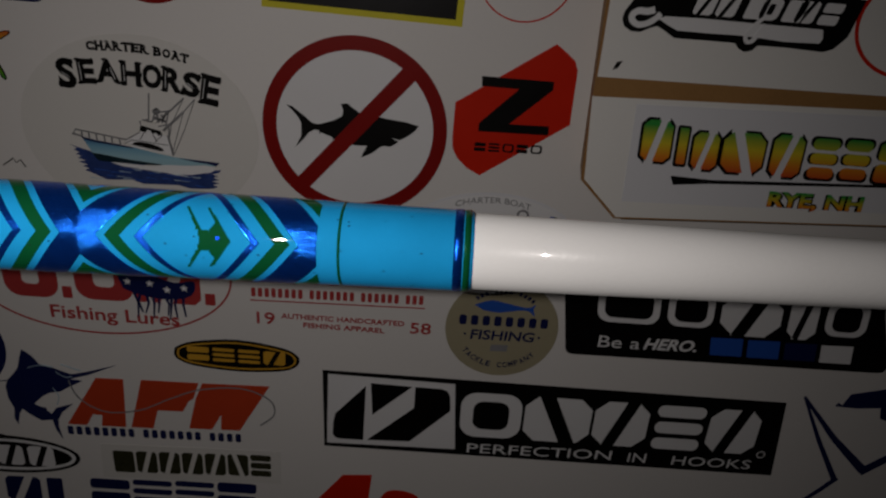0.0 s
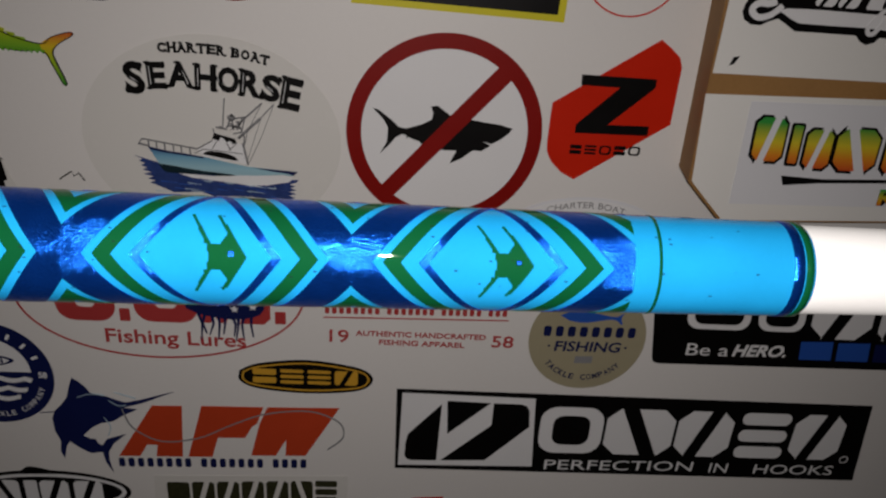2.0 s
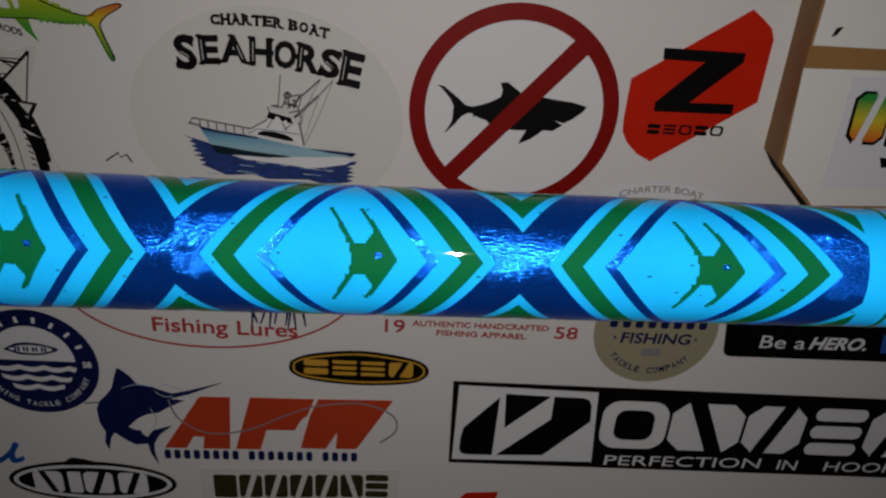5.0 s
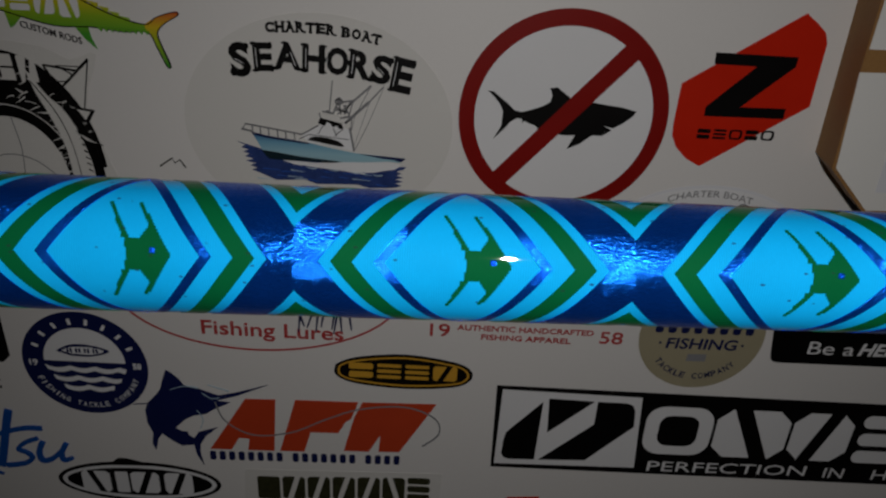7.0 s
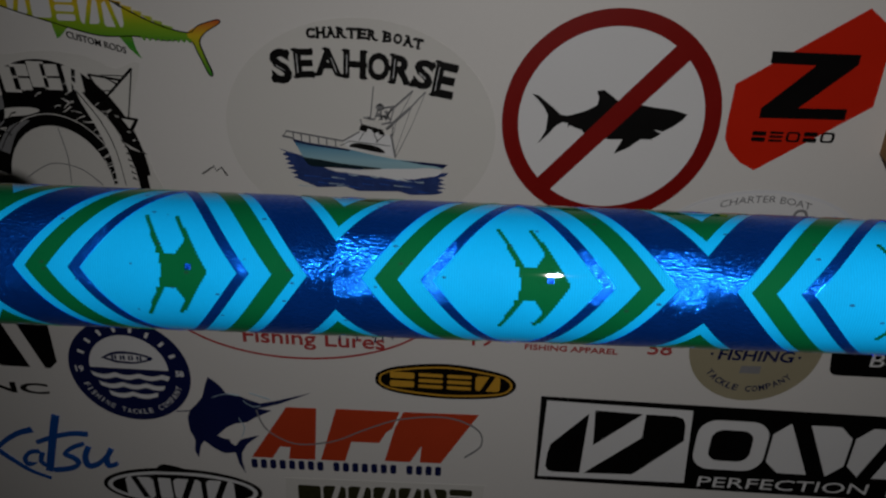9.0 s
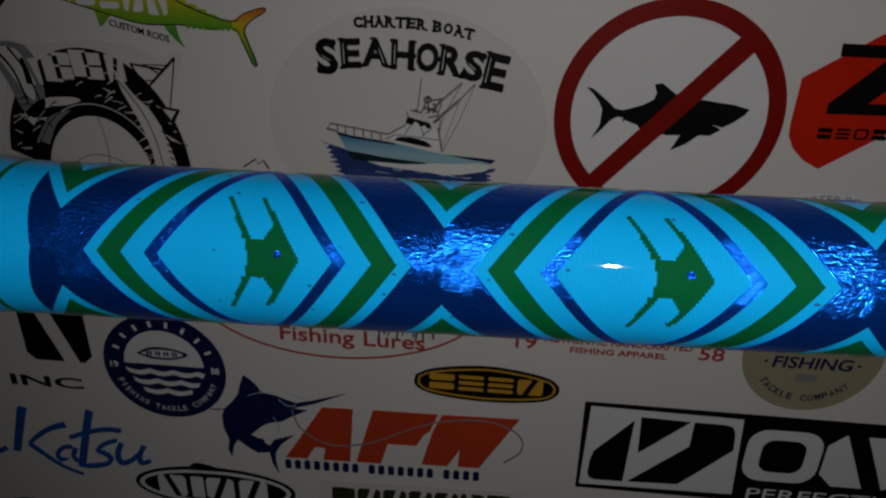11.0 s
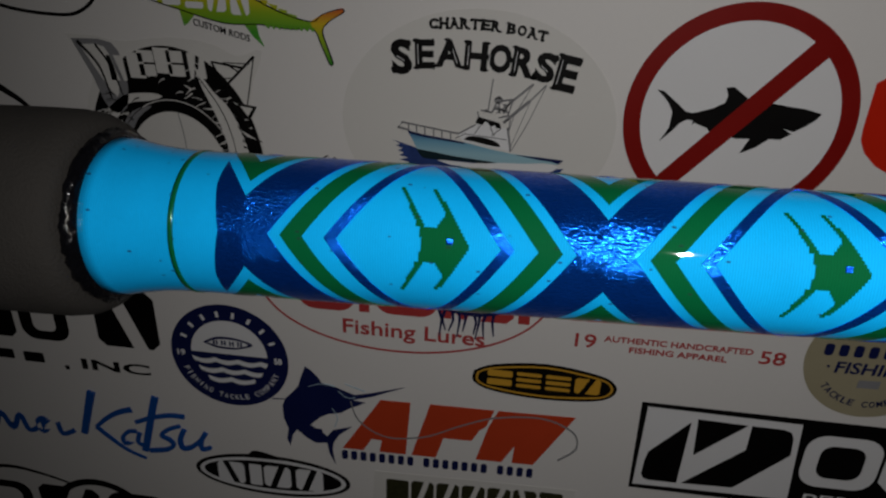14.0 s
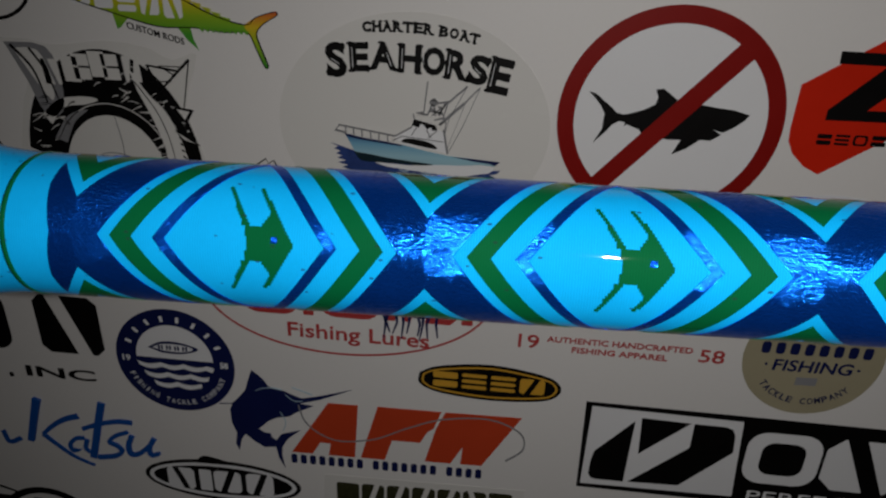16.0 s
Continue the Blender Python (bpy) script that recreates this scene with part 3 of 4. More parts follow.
flat("fish_shape", [(-37.0, 311.1), (-34.0, 310.5), (-26.4, 304.8), (-23.5, 302.2), (-20.3, 301.6), (-18.1, 302.1), (-11.6, 304.4), (-7.1, 307.1), (-6.5, 310.3), (-7.9, 313.7), (-4.6, 314.3), (-1.1, 311.9), (2.3, 309.5), (19.9, 307.2), (27.5, 306.5), (34.4, 304.8), (32.8, 302.2), (28.5, 298.5), (24.4, 296.1), (19.9, 297.2), (24.0, 295.1), (19.7, 292.1), (15.0, 292.1), (9.7, 287.6), (3.7, 284.5), (5.4, 288.6), (6.8, 291.6), (0.8, 291.3), (-5.0, 292.3), (-11.7, 293.9), (-12.8, 295.3), (-16.2, 296.3), (-18.5, 297.3), (-19.4, 296.1), (-19.4, 298.2), (-22.0, 298.5), (-25.0, 296.6), (-27.6, 293.0), (-32.5, 287.6), (-30.9, 290.8), (-29.2, 294.4), (-29.0, 301.5), (-31.0, 305.1), (-33.9, 308.3)], BLACK, no_fish, 1, "plain black fish shape")
flat("ring", [oval(0, 300, 50, 50, 96), oval(0, 300, 42.5, 42.5, 96)], DEEPRED, no_fish, 2, "dark red ring")
flat("slash", [(-32.1, 269.5), (-25.5, 264), (31.4, 329.6), (24.6, 335.6)], DEEPRED, no_fish, 3, "dark red diagonal bar")

hexa = sticker(85, 318, "red six-sided sticker with a black zigzag mark")
flat("backing", [(102.7, 353.8), (108.6, 349.8), (113.4, 346), (115.5, 341.2), (115.9, 312), (70.1, 279.5), (62.8, 283), (56.7, 288.6), (53.7, 294.1), (53.1, 300), (53.1, 319.5)], RED, hexa, 0)
flat("zigzag", [(65.9, 334.5), (66.3, 329.3), (86.2, 329.2), (66.7, 309.2), (66.8, 304.7), (104.9, 305.4), (104.8, 310.4), (83, 309.9), (104.1, 330.1), (104.1, 334.5)], BLACK, hexa, 1)
blocks("ceoco", 65.5, 293.5, 104.3, 298.4, BLACK, hexa, 1, rise=1, bar=0.22, gap=0.2)

sea = sticker(-115, 290, "clear oval sticker, black lettering over a boat on blue water")
flat("backing", oval(-116.4, 289.3, 64, 52, 80, 1.5), CLEAR, sea, 0, "frosted clear oval film")
arc = [(-137.9 + 4.62 * k if k < 7 else -103.3 + 4.6 * (k - 8)) for k in range(12)]
for ch, x in zip("CHARTER BOAT", arc):
    if ch != " ":
        z, turn = 334.7 - ((x + 122) / 20) ** 2 * 1.3, -(x + 122) * 0.3
        glyphs("lettering", [(ch, x, z, 4.1, 4.7, turn)], BLACK, sea, 1, bold=0.06)
        for du, dv in {"H": ((-1.6, -1), (1.6, -1), (-1.6, 1), (1.6, 1)), "A": ((-1.7, -1), (1.7, -1), (-0.5, 1)), "R": ((-1.5, -1), (1.8, -1), (-1.6, 1)), "T": ((0, -1), (-1.7, 0.7), (1.7, 0.7)), "E": ((-1.5, -1), (-1.5, 1), (1.6, -0.8), (1.6, 0.8)), "B": ((-1.6, -1), (-1.6, 1)), "C": ((1.5, 0.6), (1.5, -0.6))}.get(ch, ()):
            flat("serif", oval(x + du, z + dv * 2.1 + du * turn * 0.0175, 0.95, 0.55, 8), BLACK, sea, 1.3)
SEA_LETTERS = (("S", -152.2, 318.6, 9.4, 15.9, 7), ("E", -141.6, 320.4, 8.9, 13.0, 3), ("A", -130.4, 321.4, 12.2, 12.3, 0), ("H", -118.3, 320.9, 10.4, 12.6, -2), ("O", -107.4, 320.3, 10.2, 12.7, -4), ("R", -96.8, 319.2, 10.4, 13.0, -6), ("S", -86.9, 317.6, 9.2, 13.4, -8), ("E", -77.2, 315.4, 10.0, 16.2, -10))
for letter in SEA_LETTERS:
    glyphs("lettering", [letter], BLACK, sea, 1, bold=0.045)
for ch, cx, cz, w, h, turn in SEA_LETTERS:
    c, sn = math.cos(radians(turn)), math.sin(radians(turn))
    for u, v, rx, rz in {"S": ((-0.42, -0.34, 1.5, 1.9), (0.40, 0.36, 1.3, 1.6)), "E": ((-0.42, -0.47, 1.7, 0.8), (-0.42, 0.47, 1.7, 0.8), (0.44, -0.40, 0.8, 1.7), (0.44, 0.40, 0.8, 1.7), (0.22, 0.0, 0.6, 1.6)), "A": ((-0.46, -0.47, 2.0, 0.8), (0.46, -0.47, 2.0, 0.8), (-0.08, 0.48, 1.6, 0.7)),
                         "H": ((-0.4, -0.47, 1.9, 0.8), (0.4, -0.47, 1.9, 0.8), (-0.4, 0.47, 1.9, 0.8), (0.4, 0.47, 1.9, 0.8), (0.0, 0.0, 0.8, 1.6)), "O": ((-0.5, 0.0, 0.8, 1.2), (0.5, 0.0, 0.8, 1.2)), "R": ((-0.4, -0.47, 1.9, 0.8), (-0.44, 0.47, 1.7, 0.8), (0.5, -0.46, 1.8, 0.9))}[ch]:
        flat("serif", oval(cx + c * u * w - sn * v * h, cz + sn * u * w + c * v * h, rx, rz, 14, turn), BLACK, sea, 1.3)
    flat("inline", stroke([(cx + c * u * w - sn * v * h, cz + sn * u * w + c * v * h) for u, v in (((-0.34, -0.34), (-0.34, 0.34)) if ch in "EHR" else ((-0.47, -0.12), (-0.47, 0.12)) if ch == "O" else ((0.30, -0.34), (0.12, 0.16)) if ch == "A" else ((-0.22, 0.04), (0.14, -0.12)))], 0.35, 0.25), WHITE, sea, 2)
random.seed(4)
water = [(-156.5, 279.4)] + [(-153.6 + 0.5 * k + (-2.4 if k % 2 else 1.8) * random.uniform(0.5, 1.2), 277.6 - 1.15 * k) for k in range(13)] + [(-138, 260.2), (-124, 261.2), (-118, 259.2), (-98, 260), (-92, 258.4), (-82, 259)] + [(-77.4 + (2.2 if k % 2 else -1.8) * random.uniform(0.5, 1.1), 259.6 + 1.05 * k) for k in range(10)] + [(-74, 270.8), (-90, 269), (-112, 269.8), (-141, 275)]
flat("water", water, SEA, sea, 1, "dark blue brushed water")
hull = flat("hull", [(-149.0, 284.4), (-141.0, 282.8), (-129.5, 281.5), (-121.6, 280.4), (-110.0, 278.1), (-99.2, 276.4), (-86.5, 275.7), (-74.5, 275.0), (-77.0, 272.6), (-82.9, 273.0), (-95.7, 271.9), (-106.6, 271.0), (-119.3, 271.6), (-131.9, 272.8), (-144.1, 275.3), (-146.1, 279.2)], HULL, sea, 2, "pale blue boat hull with dark rail")
flat("hull_shade", curve([(-144.6, 275.6), (-137.1, 274.8), (-126.4, 273.3), (-115.6, 272.4), (-106.1, 271.6), (-113.9, 270.8), (-126.6, 271.0), (-134.7, 270.9), (-140.8, 271.3), (-143.0, 273.1)], 3), DARKHULL, hull, 3)
flat("bow_stripe", [(-149.0, 284.4), (-141.0, 282.8), (-129.5, 281.5), (-121.6, 280.4), (-121.6, 279.7), (-129.6, 280.5), (-141.1, 281.7), (-148.2, 283.1)], NAVY, hull, 3)
flat("stern_stripe", [(-97.4, 276.2), (-86.5, 275.7), (-74.5, 275.0), (-76.5, 273.0), (-80.2, 274.0), (-86.5, 274.5)], NAVY, hull, 3)
for k in range(16):
    x, z = random.uniform(-150, -86), random.uniform(260.5, 266.5)
    flat("water_stroke", stroke([(x, z), (x + random.uniform(4, 9), z - random.uniform(0.0, 0.8))], 0.5, 0.15), BLUE if k % 3 else PALEBLUE, sea, 2)
flat("wake", curve([(-134.7, 270.9), (-125.7, 270.7), (-113.9, 270.4), (-104.8, 271.5), (-93.9, 272.0), (-82.9, 272.6), (-77.2, 271.4), (-79.7, 269.1), (-82.9, 268.5), (-87.5, 267.5), (-95.8, 265.9), (-106.7, 267.2), (-117.6, 268.0), (-128.5, 269.0)], 3), WHITE, sea, 3, "white wake")
for k in range(9):
    x, z = -128 + 5.4 * k, 268.6 - 0.35 * k + random.uniform(-0.8, 0.4)
    flat("wake_streak", stroke([(x, z), (x + 2.2, z - 0.5), (x + 4.6, z - 0.2)], 0.25, 0.6), PALEBLUE if k % 2 else SEA, sea, 4)
cabin = flat("cabin", [(-124.8, 283.8), (-116.7, 289.3), (-114.3, 291.8), (-106.1, 289.2), (-101.7, 288.0), (-99.9, 277.6), (-106.4, 278.8), (-121.6, 280.8)], WHITE, sea, 3, "white boat cabin")
flat("window", curve([(-121.9, 281.9), (-119.6, 283.7), (-113.4, 283.6), (-107.2, 282.1), (-104.6, 279.6), (-110.0, 280.0), (-116.2, 281.1)], 3), BLACK, cabin, 4)
flat("bridge", [(-116.9, 290.4), (-115.8, 293.4), (-113.0, 293.0), (-105.9, 291.1), (-104.7, 288.7), (-107.0, 288.4), (-107.7, 289.9), (-109.7, 289.0), (-111.2, 290.9), (-112.6, 291.4), (-113.5, 289.5)], BLACK, cabin, 4)
flat("roof", [(-116.1, 295.2), (-110.3, 295.4), (-101.6, 293.7), (-101.2, 292.1), (-106.0, 291.2), (-116.0, 293.6)], CLEAR, cabin, 5)
for a, b, w in (((-109.8, 311.3), (-111.3, 296.9), 0.55), ((-91.7, 310.0), (-101.4, 300.8), 0.9), ((-101.4, 300.8), (-104.6, 296.5), 0.7), ((-85.8, 309.9), (-92.6, 302.2), 0.6),
                ((-92.6, 302.2), (-103.9, 291.4), 1.3), ((-91.7, 309.9), (-99.3, 294.8), 0.3), ((-99.3, 294.8), (-100.8, 288.1), 0.3), ((-85.8, 309.5), (-92.6, 292.1), 0.3),
                ((-92.6, 292.1), (-99.0, 278.6), 0.35), ((-92.6, 301.3), (-99.9, 279.5), 0.25), ((-101.7, 288.9), (-99.6, 277.6), 0.9), ((-101.3, 288.0), (-100.7, 292.7), 0.5)):
    flat("rigging", stroke([a, b], w), GREY, sea, 6)
for a, b, w in (((-151.8, 288.4), (-138.1, 286.5), 0.6), ((-138.1, 286.5), (-124.7, 284.6), 0.6), ((-153.6, 285.8), (-148.6, 284.8), 0.8), ((-151.5, 288.3), (-153.3, 285.6), 0.5),
                ((-148.5, 287.7), (-148.3, 284.6), 0.5), ((-144.7, 287.2), (-144.5, 283.7), 0.5), ((-140.7, 286.7), (-140.5, 282.9), 0.5), ((-136.5, 286.2), (-136.3, 282.2), 0.5),
                ((-132.5, 285.6), (-132.4, 281.5), 0.5), ((-128.4, 285.1), (-128.1, 281.2), 0.5), ((-124.7, 284.6), (-116.7, 289.5), 0.6), ((-125.9, 282.3), (-121.4, 284.8), 0.4),
                ((-121.4, 284.8), (-101.8, 283.3), 0.35), ((-114.5, 289.4), (-116.9, 285.4), 0.5), ((-109.7, 288.6), (-107.8, 284.8), 0.5), ((-104.8, 288.6), (-108.9, 284.8), 0.5)):
    flat("rail", stroke([a, b], w), GREY, sea, 6)
for a, b, w in (((-116.1, 295.7), (-115.5, 293.4), 0.6), ((-114.7, 296.5), (-109.4, 295.8), 0.6), ((-109.4, 296.0), (-107.3, 301.3), 0.8), ((-105.9, 295.6), (-106.8, 301.3), 0.7),
                ((-104.2, 295.7), (-101.4, 301.7), 0.8), ((-102.1, 295.1), (-100.5, 300.8), 0.6), ((-108.2, 302.5), (-105.7, 301.4), 1.1), ((-105.7, 301.4), (-100.0, 302.5), 0.7),
                ((-108.8, 297.6), (-102.4, 297.1), 0.6), ((-108.3, 298.9), (-101.5, 295.9), 0.5), ((-103.4, 299.2), (-107.5, 295.5), 0.5), ((-107.4, 303.2), (-105.9, 303.0), 0.9),
                ((-104.7, 299.8), (-103.0, 299.6), 0.8), ((-112.9, 296.8), (-111.3, 296.2), 0.9), ((-106.3, 293.6), (-101.5, 294.8), 0.7), ((-103.7, 291.4), (-100.7, 293.6), 0.6)):
    flat("tower", stroke([a, b], w), GREY, sea, 6)
flat("lookout", [oval(-106.8, 301.7, 2.0, 1.6, 16), oval(-106.8, 301.7, 1.4, 1.0, 16)], GREY, sea, 6)

yel = sticker(0, 385, "black sticker with a bright yellow border")
flat("backing", [(-48.7, 360.4), (53.1, 358.4), (54.9, 428), (-46.2, 430.7)], YELLOW, yel, 0)
flat("panel", [(-45.2, 363.5), (49.6, 361.7), (51.4, 425.1), (-43.1, 427.6)], BLACK, yel, 1)

tuna = sticker(-228, 334, "fish-shaped sticker printed in a green, yellow and orange blend")
tuna_line = curve([(-318, 359.4), (-297.2, 347.5), (-274.2, 339.2), (-255.5, 334), (-234.6, 329), (-217.9, 329.3), (-203.3, 328), (-192.9, 328.5), (-189.5, 322.3), (-185.8, 313.6), (-184.1, 314), (-187.4, 323.3), (-188.4, 328.4), (-185, 332.5), (-178.5, 336.6), (-180.1, 337.9), (-188.5, 335.1), (-193.4, 331.8), (-207.3, 335), (-223.7, 342.6), (-250.4, 357.8), (-285.9, 367)], 4)
flat("body", tuna_line, TUNA, tuna, 1, "plain fish shape in blended ink")
flat("tail_fin", curve([(-193.6, 330), (-189.6, 323), (-186, 313.4), (-184, 313.8), (-187.2, 323), (-188.3, 328.6), (-185, 332.6), (-178.4, 336.8), (-180, 338.2), (-188.6, 335), (-194, 331.8)], 3), TAIL, tuna, 2, "tail in blended ink")
flat("lower_fin", [(-255.9, 335.1), (-254.2, 326.8), (-252.5, 327.8), (-247.1, 333.4)], TUNA, tuna, 2)
flat("outline", stroke(tuna_line, 0.45), BLACK, tuna, 4)
for k in range(9):
    flat("finlet", [(-215.5 + 2.6 * k, 329.6 - 0.06 * k), (-213.6 + 2.6 * k, 327.6 - 0.04 * k), (-212.6 + 2.6 * k, 329.5 - 0.06 * k)], TUNA, tuna, 5)
for k in range(8):
    flat("finlet", [(-231.5 + 4.4 * k, 346.6 - 1.95 * k), (-226.6 + 4.4 * k, 345.7 - 1.95 * k), (-227.2 + 4.4 * k, 343.2 - 1.85 * k)], TUNA, tuna, 2)
flat("rear_fin", [(-226.2, 330.1), (-221.2, 323.5), (-216.6, 319.4), (-218.6, 324), (-219.6, 329.7)], TUNA, tuna, 2)
blocks("nbenu", -274.1, 337.1, -220.1, 347.9, WHITE, tuna, 2, slant=0.0, rise=-4.7, bar=0.4, gap=0.2)
words("CUSTOM RODS", -249.8, 327.3, -223.2, 330.4, BLACK, tuna, 1, rise=-6.2, bold=0.01)

twi = sticker(-264, 285, "black and white die-cut sticker, white blocks arched over a dome")
flat("backing", curve([(-315, 320), (-304, 303), (-311, 282), (-311, 240), (-219, 240), (-219, 264), (-226, 292), (-218, 317), (-230, 314), (-242, 319), (-262, 321), (-286, 318), (-300, 320)], 3), CLEAR, twi, 0)
arch = flat("arch", oval(-266, 258, 45, 59, 40, 0, 4, 172) + oval(-266, 254, 25, 30.6, 40, 0, 4, 172)[::-1], BLACK, twi, 1, "black arch with pale scratches")
flat("dome", oval(-266, 254, 26, 31.4, 30, 0, 0, 180), CLEAR, twi, 2, "pale dome")
flat("dome_line", stroke(curve([(-263, 285), (-261, 270), (-262, 256)]), 0.4), GREY, twi, 3)
flat("dome_line", stroke(curve([(-284, 258), (-270, 266), (-256, 264), (-246, 256)]), 0.5), GREY, twi, 3)
flat("inner_bow", oval(-266, 254, 31.6, 37.4, 40, 0, 30, 150) + oval(-266, 254, 31.2, 36.9, 40, 0, 30, 150)[::-1], CLEAR, twi, 2)
flat("inner_bow", curve([(-300, 284), (-290, 292), (-276, 294), (-270, 292.6), (-277, 290), (-288, 288), (-296, 279)], 3), CLEAR, twi, 2)
flat("inner_bow", curve([(-296, 272), (-287, 284), (-276, 287.6), (-284, 281), (-290, 270)], 3), GREY, twi, 2)
random.seed(11)
for k in range(16):
    x, z = random.uniform(-244, -234), random.uniform(254, 276)
    flat("spray", stroke([(x - random.uniform(1.5, 4), z - random.uniform(0.5, 2.2)), (x, z), (x + random.uniform(1, 3), z + random.uniform(0, 1.6))], 0.3, random.uniform(0.5, 1.1)), CLEAR, twi, 3)
for x, z, k in ((-294.5, 299.2, "u"), (-284.4, 301, "i"), (-279, 302.4, "c"), (-270.6, 304, "i"), (-264.4, 303, "c"), (-254, 302.6, "n")):
    blocks(k, x, z, x + 9.5, z + 12, CLEAR, twi, 3, slant=-0.08, bar=0.32, round_by=0.05)
flat("bow_wing", curve([(-312, 318), (-292, 317), (-287, 302), (-289, 286), (-298, 284), (-304, 300)], 3), GREY, twi, 2)
flat("bow_wing_inner", curve([(-308, 315.4), (-296, 315), (-291.6, 302), (-293, 291), (-300, 301)], 3), CLEAR, twi, 3)
flat("bow_wing_line", stroke(curve([(-309, 317), (-300, 306), (-296, 290)]), 1.6, 0.6), BLACK, twi, 4)
flat("bow_wing_line", stroke(curve([(-300, 316), (-294, 306), (-290, 292)]), 1.2, 0.5), BLACK, twi, 4)
for a, b, w in (((-222, 314.6), (-241, 296), 1.6), ((-222, 314.6), (-227.4, 290), 0.5), ((-228, 309), (-243, 311), 1.3), ((-243, 311), (-236, 297), 0.9), ((-232, 304), (-243, 303), 0.6), ((-224.6, 311), (-236.4, 311), 0.5), ((-229.6, 306.8), (-237, 311), 0.6)):
    flat("derrick", stroke([a, b], w * 0.75, w * 0.55), BLACK, twi, 5)
flat("side_shape", curve([(-252, 309), (-244, 297), (-238, 291), (-233, 282), (-228.6, 268), (-227, 254), (-237, 254), (-239, 270), (-243, 284), (-249, 298)], 3), CLEAR, twi, 4, "plain pale spindle")
flat("side_back", curve([(-234, 291), (-228, 282), (-223.4, 266), (-222.4, 250), (-226, 250), (-228, 266), (-231.6, 280)], 3), BLACK, twi, 5)
flat("side_fin", [(-232, 292), (-222.6, 290.6), (-226.4, 284)], BLACK, twi, 5)
flat("side_fin_web", [(-230.6, 290.8), (-224.4, 290), (-227.2, 285.8)], CLEAR, twi, 6)
flat("side_fin", [(-233, 280.4), (-221.2, 273.2), (-229, 275)], BLACK, twi, 6)
flat("side_fin_web", [(-231.4, 279), (-223.4, 274.2), (-228.6, 275.8)], CLEAR, twi, 7)
flat("side_line", stroke(curve([(-250, 303), (-241, 289), (-236, 274), (-234, 256)]), 0.5, 0.3), BLACK, twi, 5)
for k in range(7):
    flat("side_tick", stroke([(-231.6 + 0.3 * k, 280 - 3.2 * k), (-229.4 + 0.3 * k, 278.6 - 3.2 * k)], 0.8, 0.2), BLACK, twi, 6)
random.seed(8)
for k in range(60):
    a = radians(random.uniform(8, 168))
    f = random.uniform(0.80, 0.97) if k % 3 else random.uniform(0.64, 0.74)
    x, z = -266 + 45 * f * math.cos(a), 257 + 59 * f * math.sin(a)
    w, t = random.uniform(0.8, 3.0), random.uniform(-0.7, 0.7)
    flat("scratch", stroke([(x - w, z - w * t), (x, z + random.uniform(-0.4, 0.8)), (x + w, z + w * t)], 0.25, random.uniform(0.4, 1.0)), CLEAR, arch, 2)

loop = sticker(-320, 340, "large black line loop sticker at the upper part of the board")
flat("line", stroke(curve([(-372.1, 342.9), (-344.6, 331.4), (-317, 328.5), (-304.2, 330.9), (-295.4, 339.1), (-293.9, 351.5)]), 1.6), BLACK, loop, 0)
dome = sticker(-172, 365, "white rounded sticker with a dark outline")
flat("outline", [rounded(-216.9, 353.3, -156.7, 416.9, 6), rounded(-215.4, 354.7, -158.1, 414.8, 5)], NAVY, dome, 0)
disc = sticker(-105, 380, "dark red round sticker on white board")
flat("disc", oval(-103.7, 383.6, 26, 26.2), DEEPRED, disc, 0)
orb = sticker(78, 392, "round sticker with thin grey ring")
flat("ring", [oval(82.8, 387.9, 25, 25), oval(82.8, 387.9, 24.2, 24.2)], RED, orb, 0)
char = sticker(83, 240, "pale white oval sticker with thin cool rim and grey arched lettering")
flat("backing", oval(79.9, 236.4, 54, 33.4, 72, 2), COOLWHITE, char, 0)
flat("film", oval(79.9, 236.4, 52.4, 31.8, 72, 2), WHITE, char, 1)
words("CHARTER BOAT", 58.1, 259.5, 101.3, 263.1, GREY, char, 2, arch=3.6, rise=0.9)
flat("spot", [oval(97.3, 257.5, 3.6, 3.4), oval(97.3, 257.5, 2.2, 2.0)], GREY, char, 2)
flat("spot", oval(115.7, 254.5, 3.4, 3.2, 24), GREENTHREAD, char, 2)
flat("spot", oval(114.2, 256.1, 2.0, 1.8, 24), BLUE, char, 3)
mark = sticker(-183, 258, "small black peaked mark on the board")
flat("peak", stroke([(-195.1, 264.1), (-188.7, 268.6), (-187.7, 266), (-185.1, 268), (-182.6, 263.9)], 0.7), BLACK, mark, 0)
bend = sticker(-345, 283, "black curved sticker partly behind the grip")
flat("bow", stroke(curve([(-395.3, 290.9), (-365.1, 294.6), (-350.3, 288.6), (-339.8, 280.6)]), 5, 2), BLACK, bend, 0)

# ---- stickers below the rod ----
doa = sticker(-150, 195, "white oval sticker with red rim, red blocks and red lettering")
flat("rim", [oval(-151.1, 198.7, 79.5, 42.4, 96, 2), oval(-151.1, 198.7, 78.3, 41.2, 96, 2)], LABELRED, doa, 0)
for kind, x0, x1 in (("o", -208.7, -176.5), ("b", -174.5, -168.8), ("o", -166.2, -131.3), ("b", -129.7, -124.1), ("n", -122, -90.9), ("b", -88.4, -82.3)):
    z1 = 188 if kind == "b" else 213
    blocks(kind, x0, 180 + (x0 + 209) * 0.02, x0 + (x1 - x0) / 0.84, z1 + (x0 + 209) * 0.02, LABELRED, doa, 1, bar=0.34)
words("Fishing Lures", -183.9, 163.2, -105.3, 175.2, LABELRED, doa, 1, rise=-0.4, bold=0.012)
